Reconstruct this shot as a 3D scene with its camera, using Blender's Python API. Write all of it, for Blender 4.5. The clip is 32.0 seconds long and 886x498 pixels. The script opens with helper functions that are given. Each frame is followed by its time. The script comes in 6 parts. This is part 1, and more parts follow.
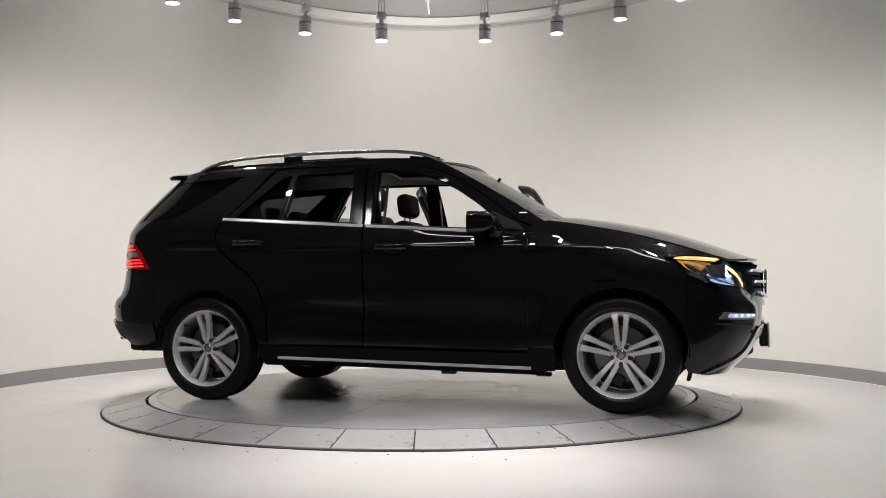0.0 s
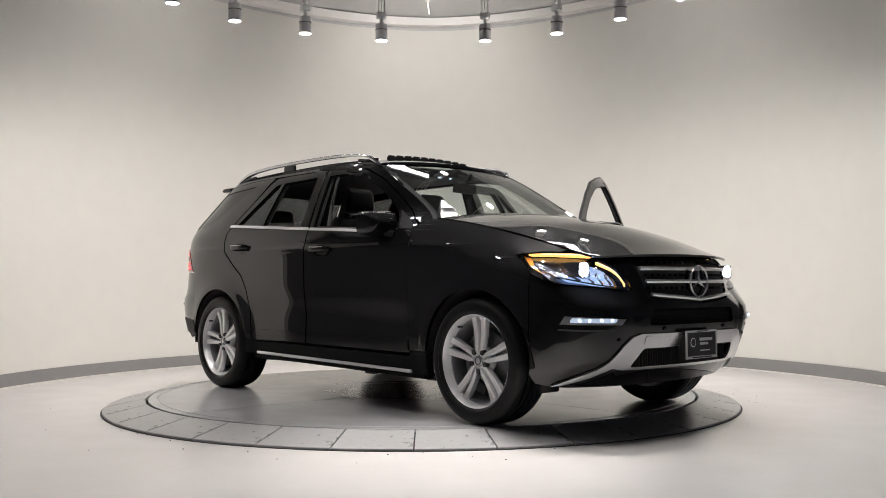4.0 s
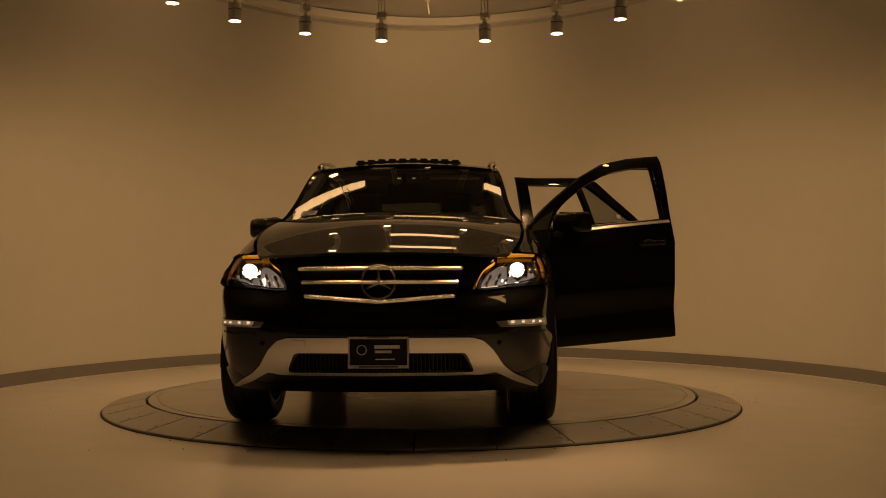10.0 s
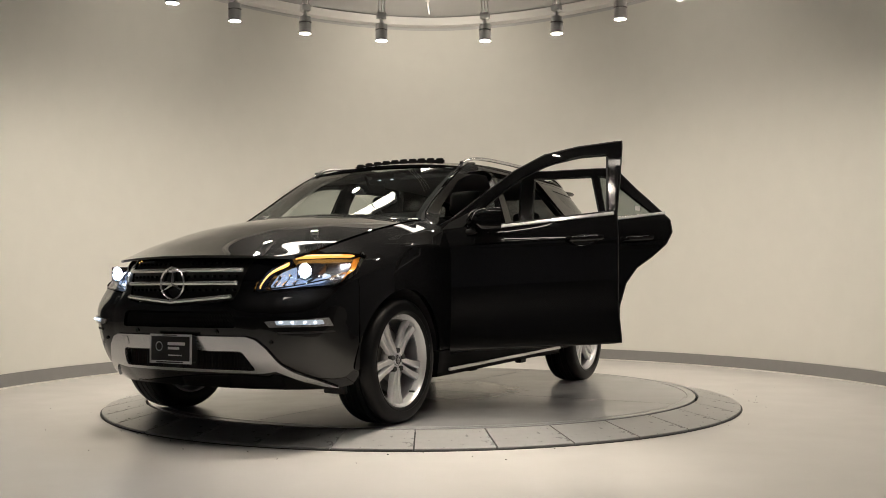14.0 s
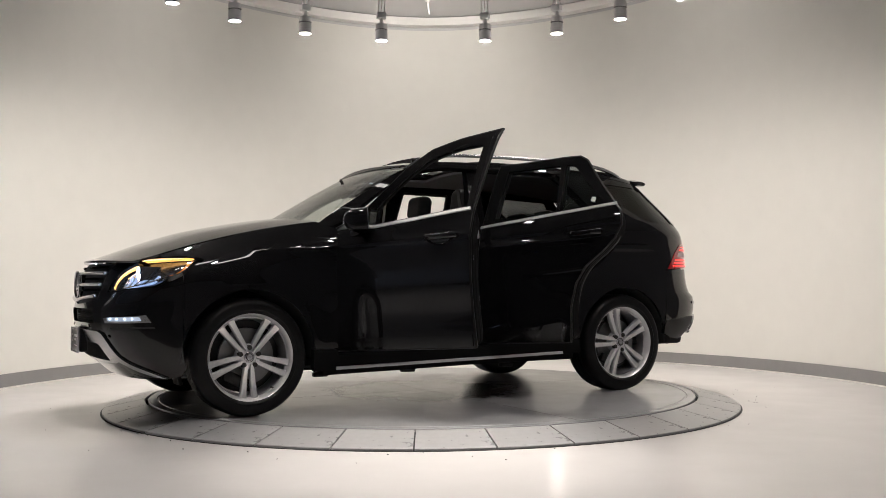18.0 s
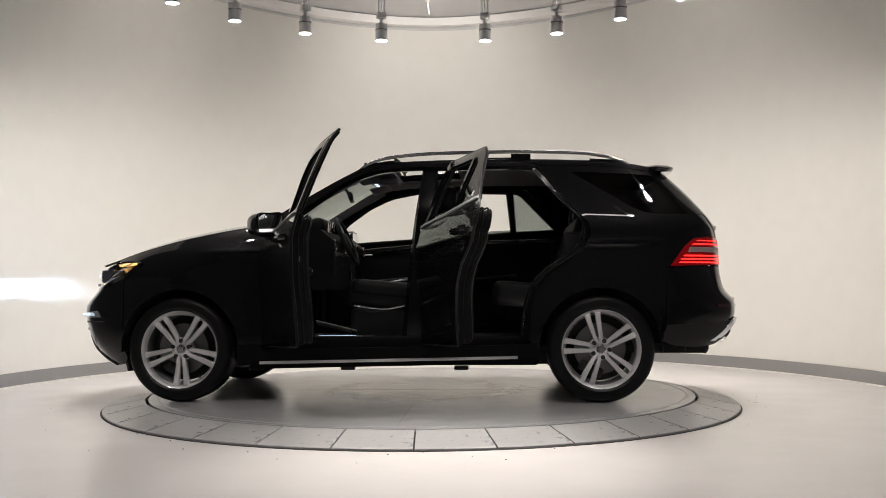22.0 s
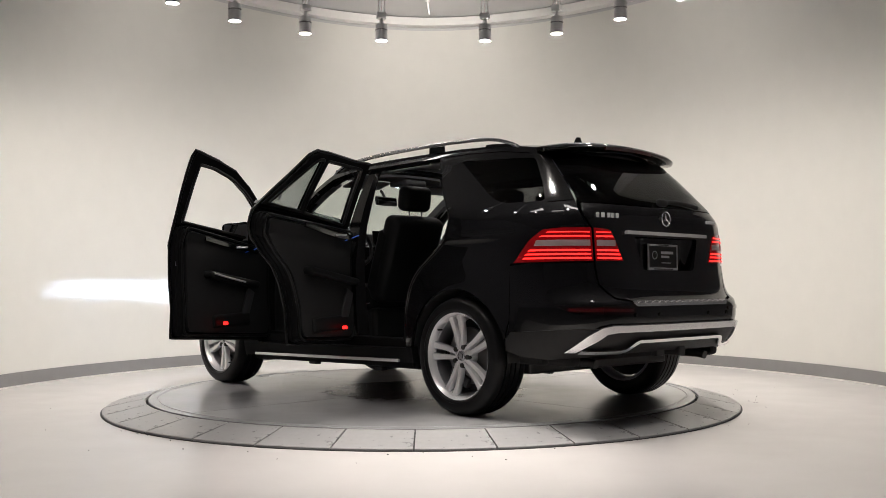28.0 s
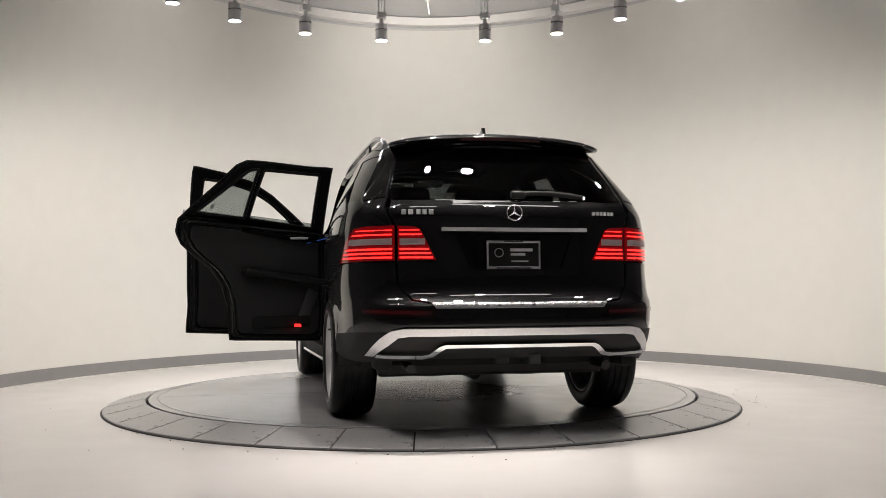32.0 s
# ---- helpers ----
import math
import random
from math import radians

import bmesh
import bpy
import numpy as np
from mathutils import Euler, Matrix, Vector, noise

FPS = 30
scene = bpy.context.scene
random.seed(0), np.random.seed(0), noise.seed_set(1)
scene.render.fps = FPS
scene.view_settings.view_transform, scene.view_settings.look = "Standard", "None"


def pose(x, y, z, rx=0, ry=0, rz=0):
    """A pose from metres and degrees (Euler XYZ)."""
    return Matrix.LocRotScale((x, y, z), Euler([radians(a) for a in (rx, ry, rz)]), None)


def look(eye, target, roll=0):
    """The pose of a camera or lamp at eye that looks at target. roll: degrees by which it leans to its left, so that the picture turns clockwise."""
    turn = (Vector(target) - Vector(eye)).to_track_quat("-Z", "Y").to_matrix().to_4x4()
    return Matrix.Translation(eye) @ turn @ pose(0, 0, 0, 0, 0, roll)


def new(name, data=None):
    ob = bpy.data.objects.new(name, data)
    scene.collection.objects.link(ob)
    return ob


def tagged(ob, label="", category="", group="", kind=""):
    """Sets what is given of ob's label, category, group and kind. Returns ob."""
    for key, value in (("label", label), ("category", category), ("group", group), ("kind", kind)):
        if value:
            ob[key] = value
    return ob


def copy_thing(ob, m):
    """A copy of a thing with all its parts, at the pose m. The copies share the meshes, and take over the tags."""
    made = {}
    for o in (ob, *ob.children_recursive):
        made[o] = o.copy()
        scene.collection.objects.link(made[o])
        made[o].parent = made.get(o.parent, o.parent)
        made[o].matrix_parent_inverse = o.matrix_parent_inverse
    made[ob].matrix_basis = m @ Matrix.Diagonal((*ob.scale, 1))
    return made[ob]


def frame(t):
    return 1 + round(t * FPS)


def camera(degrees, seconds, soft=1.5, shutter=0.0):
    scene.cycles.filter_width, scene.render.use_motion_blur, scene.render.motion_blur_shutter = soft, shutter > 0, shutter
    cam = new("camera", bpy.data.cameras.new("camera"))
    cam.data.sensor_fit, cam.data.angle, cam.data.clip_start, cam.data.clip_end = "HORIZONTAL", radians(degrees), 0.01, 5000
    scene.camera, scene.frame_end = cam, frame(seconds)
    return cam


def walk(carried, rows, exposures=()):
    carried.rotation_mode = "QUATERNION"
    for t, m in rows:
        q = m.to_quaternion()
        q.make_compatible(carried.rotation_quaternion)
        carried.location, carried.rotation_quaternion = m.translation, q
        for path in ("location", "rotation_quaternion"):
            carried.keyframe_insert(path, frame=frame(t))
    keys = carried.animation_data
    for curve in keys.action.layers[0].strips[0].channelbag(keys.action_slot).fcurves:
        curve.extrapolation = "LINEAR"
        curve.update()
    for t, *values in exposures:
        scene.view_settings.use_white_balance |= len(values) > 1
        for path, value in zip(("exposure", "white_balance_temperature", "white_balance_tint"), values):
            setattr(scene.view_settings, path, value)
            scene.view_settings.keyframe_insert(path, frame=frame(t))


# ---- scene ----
# A black sport utility car turns on a raised turntable in a white photo cove.
from mathutils import geometry

# ---------------------------------------------------------------- camera
cam = camera(50.02, 32.0, soft=0.8)
EYE = Vector((0.0, -7.38, 0.8627))
CAM_POSE = Matrix.Translation(EYE) @ pose(0, 0, 0, 0, 0, -1.208) @ pose(0, 0, 0, 90 + 2.322) @ pose(0, 0, 0, 0, 0, -0.2585)
walk(cam, [(0.0, CAM_POSE), (32.0, CAM_POSE)], exposures=[
    (0.0, 0.0, 5400, 10), (3.5, 0.0, 5430, 10), (5.0, -0.03, 5530, 10), (6.0, -0.12, 5750, 8), (7.0, -0.55, 7300, 6), (8.0, -1.4, 12500, 11),
    (9.0, -2.15, 34000, 29), (10.0, -2.15, 35000, 29), (11.0, -1.6, 28000, 22), (12.0, -0.75, 17000, 15), (13.0, -0.55, 8000, 8), (14.0, -0.3, 6100, 7),
    (15.0, -0.03, 5800, 10.5), (17.0, 0.0, 5620, 10.5), (32.0, 0.0, 5620, 10.5)])

# heading of the car and the disc, degrees, time by time
TURN = [(0, -18.7), (3, -41.4), (6, -63.4), (9, -85.9), (13, -113.6), (17, -144.2), (19, -160.4), (21, -176.4), (23, -192.4), (25, -207.4), (28, -228.8), (30, -243.7), (32, -259.0)]
DISC_Z = 0.0755
CAR_OFF = Vector((0.18, -0.102, 0.0))


def heading(t):
    """The heading at t seconds, gliding through the table above."""
    n = len(TURN)
    i = max(k for k in range(n - 1) if TURN[k][0] <= t + 1e-6)
    slopes = []
    for k in (i, i + 1):
        a, b = max(k - 1, 0), min(k + 1, n - 1)
        slopes.append((TURN[b][1] - TURN[a][1]) / (TURN[b][0] - TURN[a][0]))
    (t0, a0), (t1, a1) = TURN[i], TURN[i + 1]
    h = t1 - t0
    u = (t - t0) / h
    return (2 * u ** 3 - 3 * u ** 2 + 1) * a0 + (u ** 3 - 2 * u ** 2 + u) * h * slopes[0] + (3 * u ** 2 - 2 * u ** 3) * a1 + (u ** 3 - u ** 2) * h * slopes[1]


# ---------------------------------------------------------------- light
world = bpy.data.worlds.new("world")
scene.world = world
world.use_nodes = True
world.node_tree.nodes["Background"].inputs[0].default_value = (0.9, 0.95, 1.0, 1)
world.node_tree.nodes["Background"].inputs[1].default_value = 0.02

HEAD_Z = 3.1
CY_BACK = 4.7
HEAD_SEEN = [(-1.96, 0.03), (-1.57, 0.53), (-1.03, 0.92), (-0.37, 1.16), (0.57, 1.16), (1.19, 0.91), (1.66, 0.46), (2.02, -0.12)]
HEAD_BACK = [(0.09 + 2.1 * math.cos(radians(a)), -0.85 + 2.1 * math.sin(radians(a))) for a in (-8, -36, -64, -116, -144, -172)]
HEAD_FRONT = [(0.08, -1.88), (0.60, -1.86)]
SPOT_WATTS = 100
FRONT_WATTS = 245
STRIP_POWER = 14.0


def spot(x, y, z, aim, watts, size, blend, colour=(1.0, 0.84, 0.67)):
    d = bpy.data.lights.new("spot_light", "SPOT")
    d.energy, d.spot_size, d.spot_blend, d.color, d.shadow_soft_size = watts, radians(size), blend, colour, 0.05
    ob = new("spot_light", d)
    ob.matrix_world = look((x, y, z), aim)
    return ob


for hx, hy in HEAD_SEEN + HEAD_BACK:
    out = Vector((hx - 0.09, hy + 0.85, 0)).normalized()
    reach = 0.4 if hy < -0.2 else 1.3 if abs(hx) > 1.8 else 2.6
    spot(hx, hy, HEAD_Z - 0.02, (hx + reach * out.x, hy + reach * out.y, 0), SPOT_WATTS * (0.4 if hy < -0.2 else 1.0), 124, 1.0)
for hx, hy in HEAD_FRONT:
    # two strong lamps above the front of the disc, tilted to the floor before it
    spot(hx, hy, HEAD_Z - 0.02, (0.6 * hx - 0.08, -2.62, 0.0), FRONT_WATTS, 52, 1.0)
# three added spots without any fixture, to brighten the upper wall
for wx, wy, ax, ay, watts in ((0.05, 3.1, 0.05, CY_BACK, 80), (-1.9, 1.9, -3.4, 3.3, 24), (2.0, 1.9, 3.5, 3.3, 24)):
    wash = spot(wx, wy, 4.17, (ax, ay, 3.2), watts, 158, 1.0)
    wash.data.shadow_soft_size = 0.3

# ---------------------------------------------------------------- materials


def material(name, colour=(0.5, 0.5, 0.5), rough=0.5, metal=0.0, coat=0.0, spec=0.5, vary=0.0, scale=8.0, bump=0.0, bump_scale=60.0, glow=None, glow_power=0.0, rough_vary=0.0):
    """A principled material with colour variation at two scales and a fine relief."""
    m = bpy.data.materials.new(name)
    m.use_nodes = True
    nt = m.node_tree
    b = nt.nodes["Principled BSDF"]
    b.inputs["Base Color"].default_value = (*colour, 1)
    b.inputs["Roughness"].default_value = rough
    b.inputs["Metallic"].default_value = metal
    b.inputs["Specular IOR Level"].default_value = spec
    b.inputs["Coat Weight"].default_value = coat
    b.inputs["Coat Roughness"].default_value = 0.02
    tc = nt.nodes.new("ShaderNodeTexCoord")
    if vary or rough_vary:
        big, small = nt.nodes.new("ShaderNodeTexNoise"), nt.nodes.new("ShaderNodeTexNoise")
        big.inputs["Scale"].default_value, small.inputs["Scale"].default_value = scale * 0.2, scale * 3
        big.inputs["Detail"].default_value = small.inputs["Detail"].default_value = 4
        mix = nt.nodes.new("ShaderNodeMath")
        mix.operation = "ADD"
        for n, k in ((big, 0), (small, 1)):
            nt.links.new(tc.outputs["Object"], n.inputs["Vector"])
            nt.links.new(n.outputs["Fac"], mix.inputs[k])
        if vary:
            mr = nt.nodes.new("ShaderNodeMapRange")
            mr.inputs["From Min"].default_value, mr.inputs["From Max"].default_value = 0.6, 1.4
            mr.inputs["To Min"].default_value, mr.inputs["To Max"].default_value = 1 - vary, 1 + vary
            nt.links.new(mix.outputs[0], mr.inputs["Value"])
            vm = nt.nodes.new("ShaderNodeVectorMath")
            vm.operation = "SCALE"
            vm.inputs[0].default_value = colour
            nt.links.new(mr.outputs[0], vm.inputs["Scale"])
            nt.links.new(vm.outputs[0], b.inputs["Base Color"])
        if rough_vary:
            mr = nt.nodes.new("ShaderNodeMapRange")
            mr.inputs["From Min"].default_value, mr.inputs["From Max"].default_value = 0.6, 1.4
            mr.inputs["To Min"].default_value, mr.inputs["To Max"].default_value = max(0.0, rough - rough_vary), rough + rough_vary
            nt.links.new(mix.outputs[0], mr.inputs["Value"])
            nt.links.new(mr.outputs[0], b.inputs["Roughness"])
    if bump:
        n = nt.nodes.new("ShaderNodeTexNoise")
        n.inputs["Scale"].default_value, n.inputs["Detail"].default_value = bump_scale, 5
        bp = nt.nodes.new("ShaderNodeBump")
        bp.inputs["Strength"].default_value, bp.inputs["Distance"].default_value = bump, 0.002
        nt.links.new(tc.outputs["Object"], n.inputs["Vector"])
        nt.links.new(n.outputs["Fac"], bp.inputs["Height"])
        nt.links.new(bp.outputs["Normal"], b.inputs["Normal"])
    if glow:
        b.inputs["Emission Color"].default_value = (*glow, 1)
        b.inputs["Emission Strength"].default_value = glow_power
    return m


def glass(name, tint, rough=0.0):
    """A thin pane: tinted see-through, with a gloss that grows at grazing angles."""
    m = bpy.data.materials.new(name)
    m.use_nodes = True
    nt = m.node_tree
    nt.nodes.remove(nt.nodes["Principled BSDF"])
    out = nt.nodes["Material Output"]
    tr, gl, mx, lw, pw, ma = (nt.nodes.new(k) for k in ("ShaderNodeBsdfTransparent", "ShaderNodeBsdfGlossy", "ShaderNodeMixShader", "ShaderNodeLayerWeight", "ShaderNodeMath", "ShaderNodeMath"))
    tr.inputs[0].default_value = (*tint, 1)
    gl.inputs["Roughness"].default_value = rough
    lw.inputs["Blend"].default_value = 0.5
    pw.operation, ma.operation = "POWER", "MULTIPLY_ADD"
    pw.inputs[1].default_value = 4.0
    ma.inputs[1].default_value, ma.inputs[2].default_value = 0.8, 0.045
    nt.links.new(lw.outputs["Facing"], pw.inputs[0])
    nt.links.new(pw.outputs[0], ma.inputs[0])
    nt.links.new(ma.outputs[0], mx.inputs[0])
    nt.links.new(tr.outputs[0], mx.inputs[1])
    nt.links.new(gl.outputs[0], mx.inputs[2])
    nt.links.new(mx.outputs[0], out.inputs[0])
    return m


def wall_paint(name, colour):
    return material(name, colour, 0.75, vary=0.025, scale=1.6, bump=0.12, bump_scale=220)


WALL = wall_paint("cove_paint", (0.78, 0.772, 0.725))
CEIL = wall_paint("ceiling_paint", (0.62, 0.62, 0.62))
CEILDARK = wall_paint("unseen_ceiling_dark", (0.10, 0.10, 0.105))
BASEB = material("baseboard_vinyl", (0.27, 0.265, 0.265), 0.5, vary=0.06, scale=4, bump=0.1)
FLOOR = material("floor_epoxy", (0.79, 0.77, 0.75), 0.24, spec=0.5, vary=0.03, scale=1.1, rough_vary=0.015)
FLOORGREY = material("unlit_floor_dark", (0.15, 0.15, 0.15), 0.5, vary=0.1, scale=2)
DISC = material("turntable_steel", (0.40, 0.40, 0.41), 0.2, metal=0.1, vary=0.08, scale=1.4, rough_vary=0.03)


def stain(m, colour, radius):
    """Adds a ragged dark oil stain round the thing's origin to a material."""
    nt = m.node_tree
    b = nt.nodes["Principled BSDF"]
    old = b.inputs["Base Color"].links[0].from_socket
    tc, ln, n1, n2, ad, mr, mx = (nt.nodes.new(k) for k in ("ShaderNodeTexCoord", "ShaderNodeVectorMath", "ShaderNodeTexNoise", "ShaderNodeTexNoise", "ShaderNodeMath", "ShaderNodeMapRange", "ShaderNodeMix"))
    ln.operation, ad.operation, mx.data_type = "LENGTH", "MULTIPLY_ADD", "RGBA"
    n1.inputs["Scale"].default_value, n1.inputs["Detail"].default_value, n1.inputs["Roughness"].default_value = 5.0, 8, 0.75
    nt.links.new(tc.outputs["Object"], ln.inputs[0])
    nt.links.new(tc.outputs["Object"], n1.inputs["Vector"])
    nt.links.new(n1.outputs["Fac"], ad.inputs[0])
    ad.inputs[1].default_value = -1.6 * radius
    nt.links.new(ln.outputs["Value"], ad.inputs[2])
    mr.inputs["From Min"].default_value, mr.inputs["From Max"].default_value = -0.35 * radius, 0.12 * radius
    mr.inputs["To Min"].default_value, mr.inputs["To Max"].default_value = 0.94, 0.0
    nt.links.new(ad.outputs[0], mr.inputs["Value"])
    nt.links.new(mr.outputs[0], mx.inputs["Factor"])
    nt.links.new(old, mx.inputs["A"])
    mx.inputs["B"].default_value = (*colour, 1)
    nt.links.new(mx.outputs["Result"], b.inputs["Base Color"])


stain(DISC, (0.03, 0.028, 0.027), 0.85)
TILE = material("ring_stone", (0.40, 0.40, 0.40), 0.3, vary=0.10, scale=9, rough_vary=0.06, bump=0.08, bump_scale=55)
GAP = material("joint_rubber", (0.025, 0.025, 0.025), 0.7)
DARKWALL = wall_paint("room_wall", (0.42, 0.42, 0.44))
LAMPWHITE = material("lamp_enamel", (0.92, 0.91, 0.89), 0.35)
LAMPGLOW = material("lamp_lens", (0.9, 0.9, 0.9), 0.3, glow=(1.0, 0.85, 0.68), glow_power=160)
STRIPGLOW = material("strip_diffuser", (0.9, 0.9, 0.9), 0.4, glow=(1.0, 0.86, 0.71), glow_power=STRIP_POWER)

PAINT = material("black_paint", (0.0055, 0.0055, 0.0062), 0.35, coat=1.0, spec=0.03)
GLOSSBLACK = material("gloss_black_trim", (0.005, 0.005, 0.005), 0.1, spec=0.5)
PLASTIC = material("black_plastic", (0.014, 0.014, 0.0145), 0.55, spec=0.3, vary=0.15, bump=0.25, bump_scale=300)
GREYPLASTIC = material("dark_grey_plastic", (0.03, 0.03, 0.032), 0.42, vary=0.1, bump=0.2, bump_scale=300)
RUBBER = material("seal_rubber", (0.006, 0.006, 0.006), 0.34, spec=0.3)
TYRE = material("tyre_rubber", (0.007, 0.007, 0.0075), 0.38, spec=0.2, vary=0.2, bump=0.15, bump_scale=120)
CHROME = material("chrome", (0.82, 0.82, 0.83), 0.07, metal=1.0)
BRIGHT = material("bright_trim", (0.86, 0.86, 0.87), 0.25, metal=0.45, coat=0.4)
SATIN = material("satin_aluminium", (0.62, 0.62, 0.64), 0.26, metal=1.0, bump=0.03, bump_scale=200)
SILVER = material("silver_lacquer", (0.66, 0.66, 0.67), 0.24, metal=0.8, coat=0.3, vary=0.04, scale=20)
RIMPAINT = material("wheel_silver", (0.86, 0.86, 0.87), 0.27, metal=0.48, coat=0.4, vary=0.03, scale=30)
STEEL = material("brake_steel", (0.17, 0.17, 0.17), 0.4, metal=0.9, vary=0.1)
BARREL = material("wheel_barrel", (0.30, 0.30, 0.31), 0.35, metal=0.7, vary=0.1)
DARKMETAL = material("dark_metal", (0.03, 0.03, 0.03), 0.5, metal=0.4, vary=0.2)
LEATHER = material("black_leather", (0.009, 0.009, 0.0095), 0.5, spec=0.16, vary=0.15, bump=0.3, bump_scale=180)
CARPET = material("black_carpet", (0.014, 0.014, 0.015), 0.95, bump=0.5, bump_scale=400)
LINER = material("grey_headliner", (0.10, 0.10, 0.105), 0.9, vary=0.05, bump=0.3, bump_scale=300)
JAMB = material("jamb_black", (0.007, 0.007, 0.0075), 0.10, spec=0.42)
BLACKMETAL = material("inner_body_black", (0.007, 0.007, 0.0075), 0.6, spec=0.08)
GLASS = glass("clear_glass", (0.86, 0.9, 0.88))
TINT = glass("tinted_glass", (0.6, 0.63, 0.62))
DARKTINT = glass("privacy_glass", (0.3, 0.31, 0.31))
LENS = glass("clear_lens", (0.97, 0.97, 0.98))
REDLENS = material("red_lens", (0.16, 0.003, 0.004), 0.12, coat=0.8, glow=(1.0, 0.008, 0.014), glow_power=0.07)
REDGLOW = material("lit_red_bar", (0.6, 0.02, 0.02), 0.3, glow=(1.0, 0.014, 0.008), glow_power=3.3)
REDDARK = material("dark_red_reflector", (0.06, 0.003, 0.004), 0.15, coat=0.7)
CLEARLAMP = material("frosted_clear_lens", (0.36, 0.28, 0.28), 0.2, coat=0.6, vary=0.1, scale=60)
AMBER = material("amber_lens", (0.75, 0.26, 0.02), 0.15, coat=0.6, glow=(1.0, 0.36, 0.04), glow_power=0.12)
AMBERCORE = material("lit_amber_core", (0.9, 0.7, 0.4), 0.3, glow=(1.0, 0.62, 0.27), glow_power=3.2)
DAYLENS = material("lit_day_lens", (0.6, 0.63, 0.68), 0.2, coat=0.5, glow=(0.8, 0.9, 1.0), glow_power=0.35)
AMBERGLOW = material("lit_amber_strip", (0.9, 0.5, 0.1), 0.3, glow=(1.0, 0.47, 0.10), glow_power=2.3)
LITBOWL = material("lit_lamp_bowl", (0.62, 0.66, 0.74), 0.16, metal=0.8, glow=(0.55, 0.70, 1.0), glow_power=0.75)
LAMPHOUSE = material("lamp_reflector", (0.20, 0.21, 0.24), 0.18, metal=0.8)
XENON = material("headlamp_burner", (1, 1, 1), 0.3, glow=(0.72, 0.84, 1.0), glow_power=110000)
PROJECTOR = material("lit_projector_lens", (0.8, 0.85, 0.95), 0.05, glow=(0.75, 0.86, 1.0), glow_power=160)
DRLGLOW = material("lit_day_lamp", (0.9, 0.9, 0.95), 0.2, glow=(0.85, 0.92, 1.0), glow_power=3.0)
BLUEGLOW = material("blue_ambient_light", (0.1, 0.2, 0.8), 0.3, glow=(0.08, 0.25, 1.0), glow_power=0.12)
SILLGLOW = material("lit_sill_bar", (0.8, 0.82, 0.9), 0.3, glow=(0.75, 0.82, 1.0), glow_power=0.8)
PLATEBLACK = material("plate_black", (0.012, 0.012, 0.012), 0.35)
WRITING = material("plate_print", (0.75, 0.75, 0.75), 0.5)
PAPER = material("white_paper", (0.7, 0.7, 0.68), 0.7)
MIRRORGLASS = material("mirror_glass", (0.75, 0.76, 0.76), 0.01, metal=1.0)

# ---------------------------------------------------------------- mesh helpers


def part(name, bm, mat, parent=None, label=""):
    """Links a bmesh as one mesh object, under parent where there is one."""
    me = bpy.data.meshes.new(name)
    bm.normal_update()
    bm.to_mesh(me)
    bm.free()
    me.materials.append(mat)
    ob = new(name, me)
    if parent is not None:
        ob.parent = parent
    return tagged(ob, label)


def box(bm, sx, sy, sz, m=None, bevel=0.0, seg=2):
    """A box of that size round the origin, moved by m."""
    m = m or Matrix()
    r = bmesh.ops.create_cube(bm, size=1.0, matrix=Matrix.Diagonal((sx, sy, sz, 1)))
    vs = r["verts"]
    if bevel:
        es = list({e for v in vs for e in v.link_edges})
        r = bmesh.ops.bevel(bm, geom=es, offset=bevel, segments=seg, affect="EDGES", profile=0.5)
        vs = list({v for f in r["faces"] for v in f.verts} | {v for v in vs if v.is_valid})
    bmesh.ops.transform(bm, matrix=m, verts=vs)
    return bm


def boxed(sx, sy, sz, m=None, bevel=0.0, seg=2):
    return box(bmesh.new(), sx, sy, sz, m, bevel, seg)


def smooth(ob, angle=35):
    for f in ob.data.polygons:
        f.use_smooth = True
    ob.data.set_sharp_from_angle(angle=radians(angle))
    return ob


def lathe(bm, profile, n=48, m=None, closed=True, mats=None):
    """Turns (r, h) pairs round the z axis."""
    m = m or Matrix()
    rings = []
    for r, h in profile:
        if r < 1e-6:
            rings.append([bm.verts.new(m @ Vector((0, 0, h)))])
        else:
            rings.append([bm.verts.new(m @ Vector((r * math.cos(2 * math.pi * k / n), r * math.sin(2 * math.pi * k / n), h))) for k in range(n)])
    for a, b in zip(rings, rings[1:]):
        for k in range(n):
            q = [a[k % len(a)], a[(k + 1) % len(a)], b[(k + 1) % len(b)], b[k % len(b)]]
            q = list(dict.fromkeys(q))
            if len(q) > 2:
                bm.faces.new(q)
    return bm


def sweep(bm, path, section, up=Vector((0, 0, 1)), scale=None):
    """Carries a closed section (list of (a, b): sideways and up) along a path; scale: a factor for each point."""
    path = [Vector(p) for p in path]
    rings = []
    for i, p in enumerate(path):
        t = (path[min(i + 1, len(path) - 1)] - path[max(i - 1, 0)]).normalized()
        side = t.cross(up).normalized()
        u = side.cross(t).normalized()
        s = scale[i] if scale else 1.0
        rings.append([bm.verts.new(p + side * (a * s) + u * (b * s)) for a, b in section])
    n = len(section)
    for a, b in zip(rings, rings[1:]):
        for k in range(n):
            bm.faces.new((a[k], a[(k + 1) % n], b[(k + 1) % n], b[k]))
    bm.faces.new(rings[0][::-1])
    bm.faces.new(rings[-1])
    return bm


def circle(r, n=8, ry=None):
    ry = r if ry is None else ry
    return [(r * math.cos(2 * math.pi * k / n), ry * math.sin(2 * math.pi * k / n)) for k in range(n)]


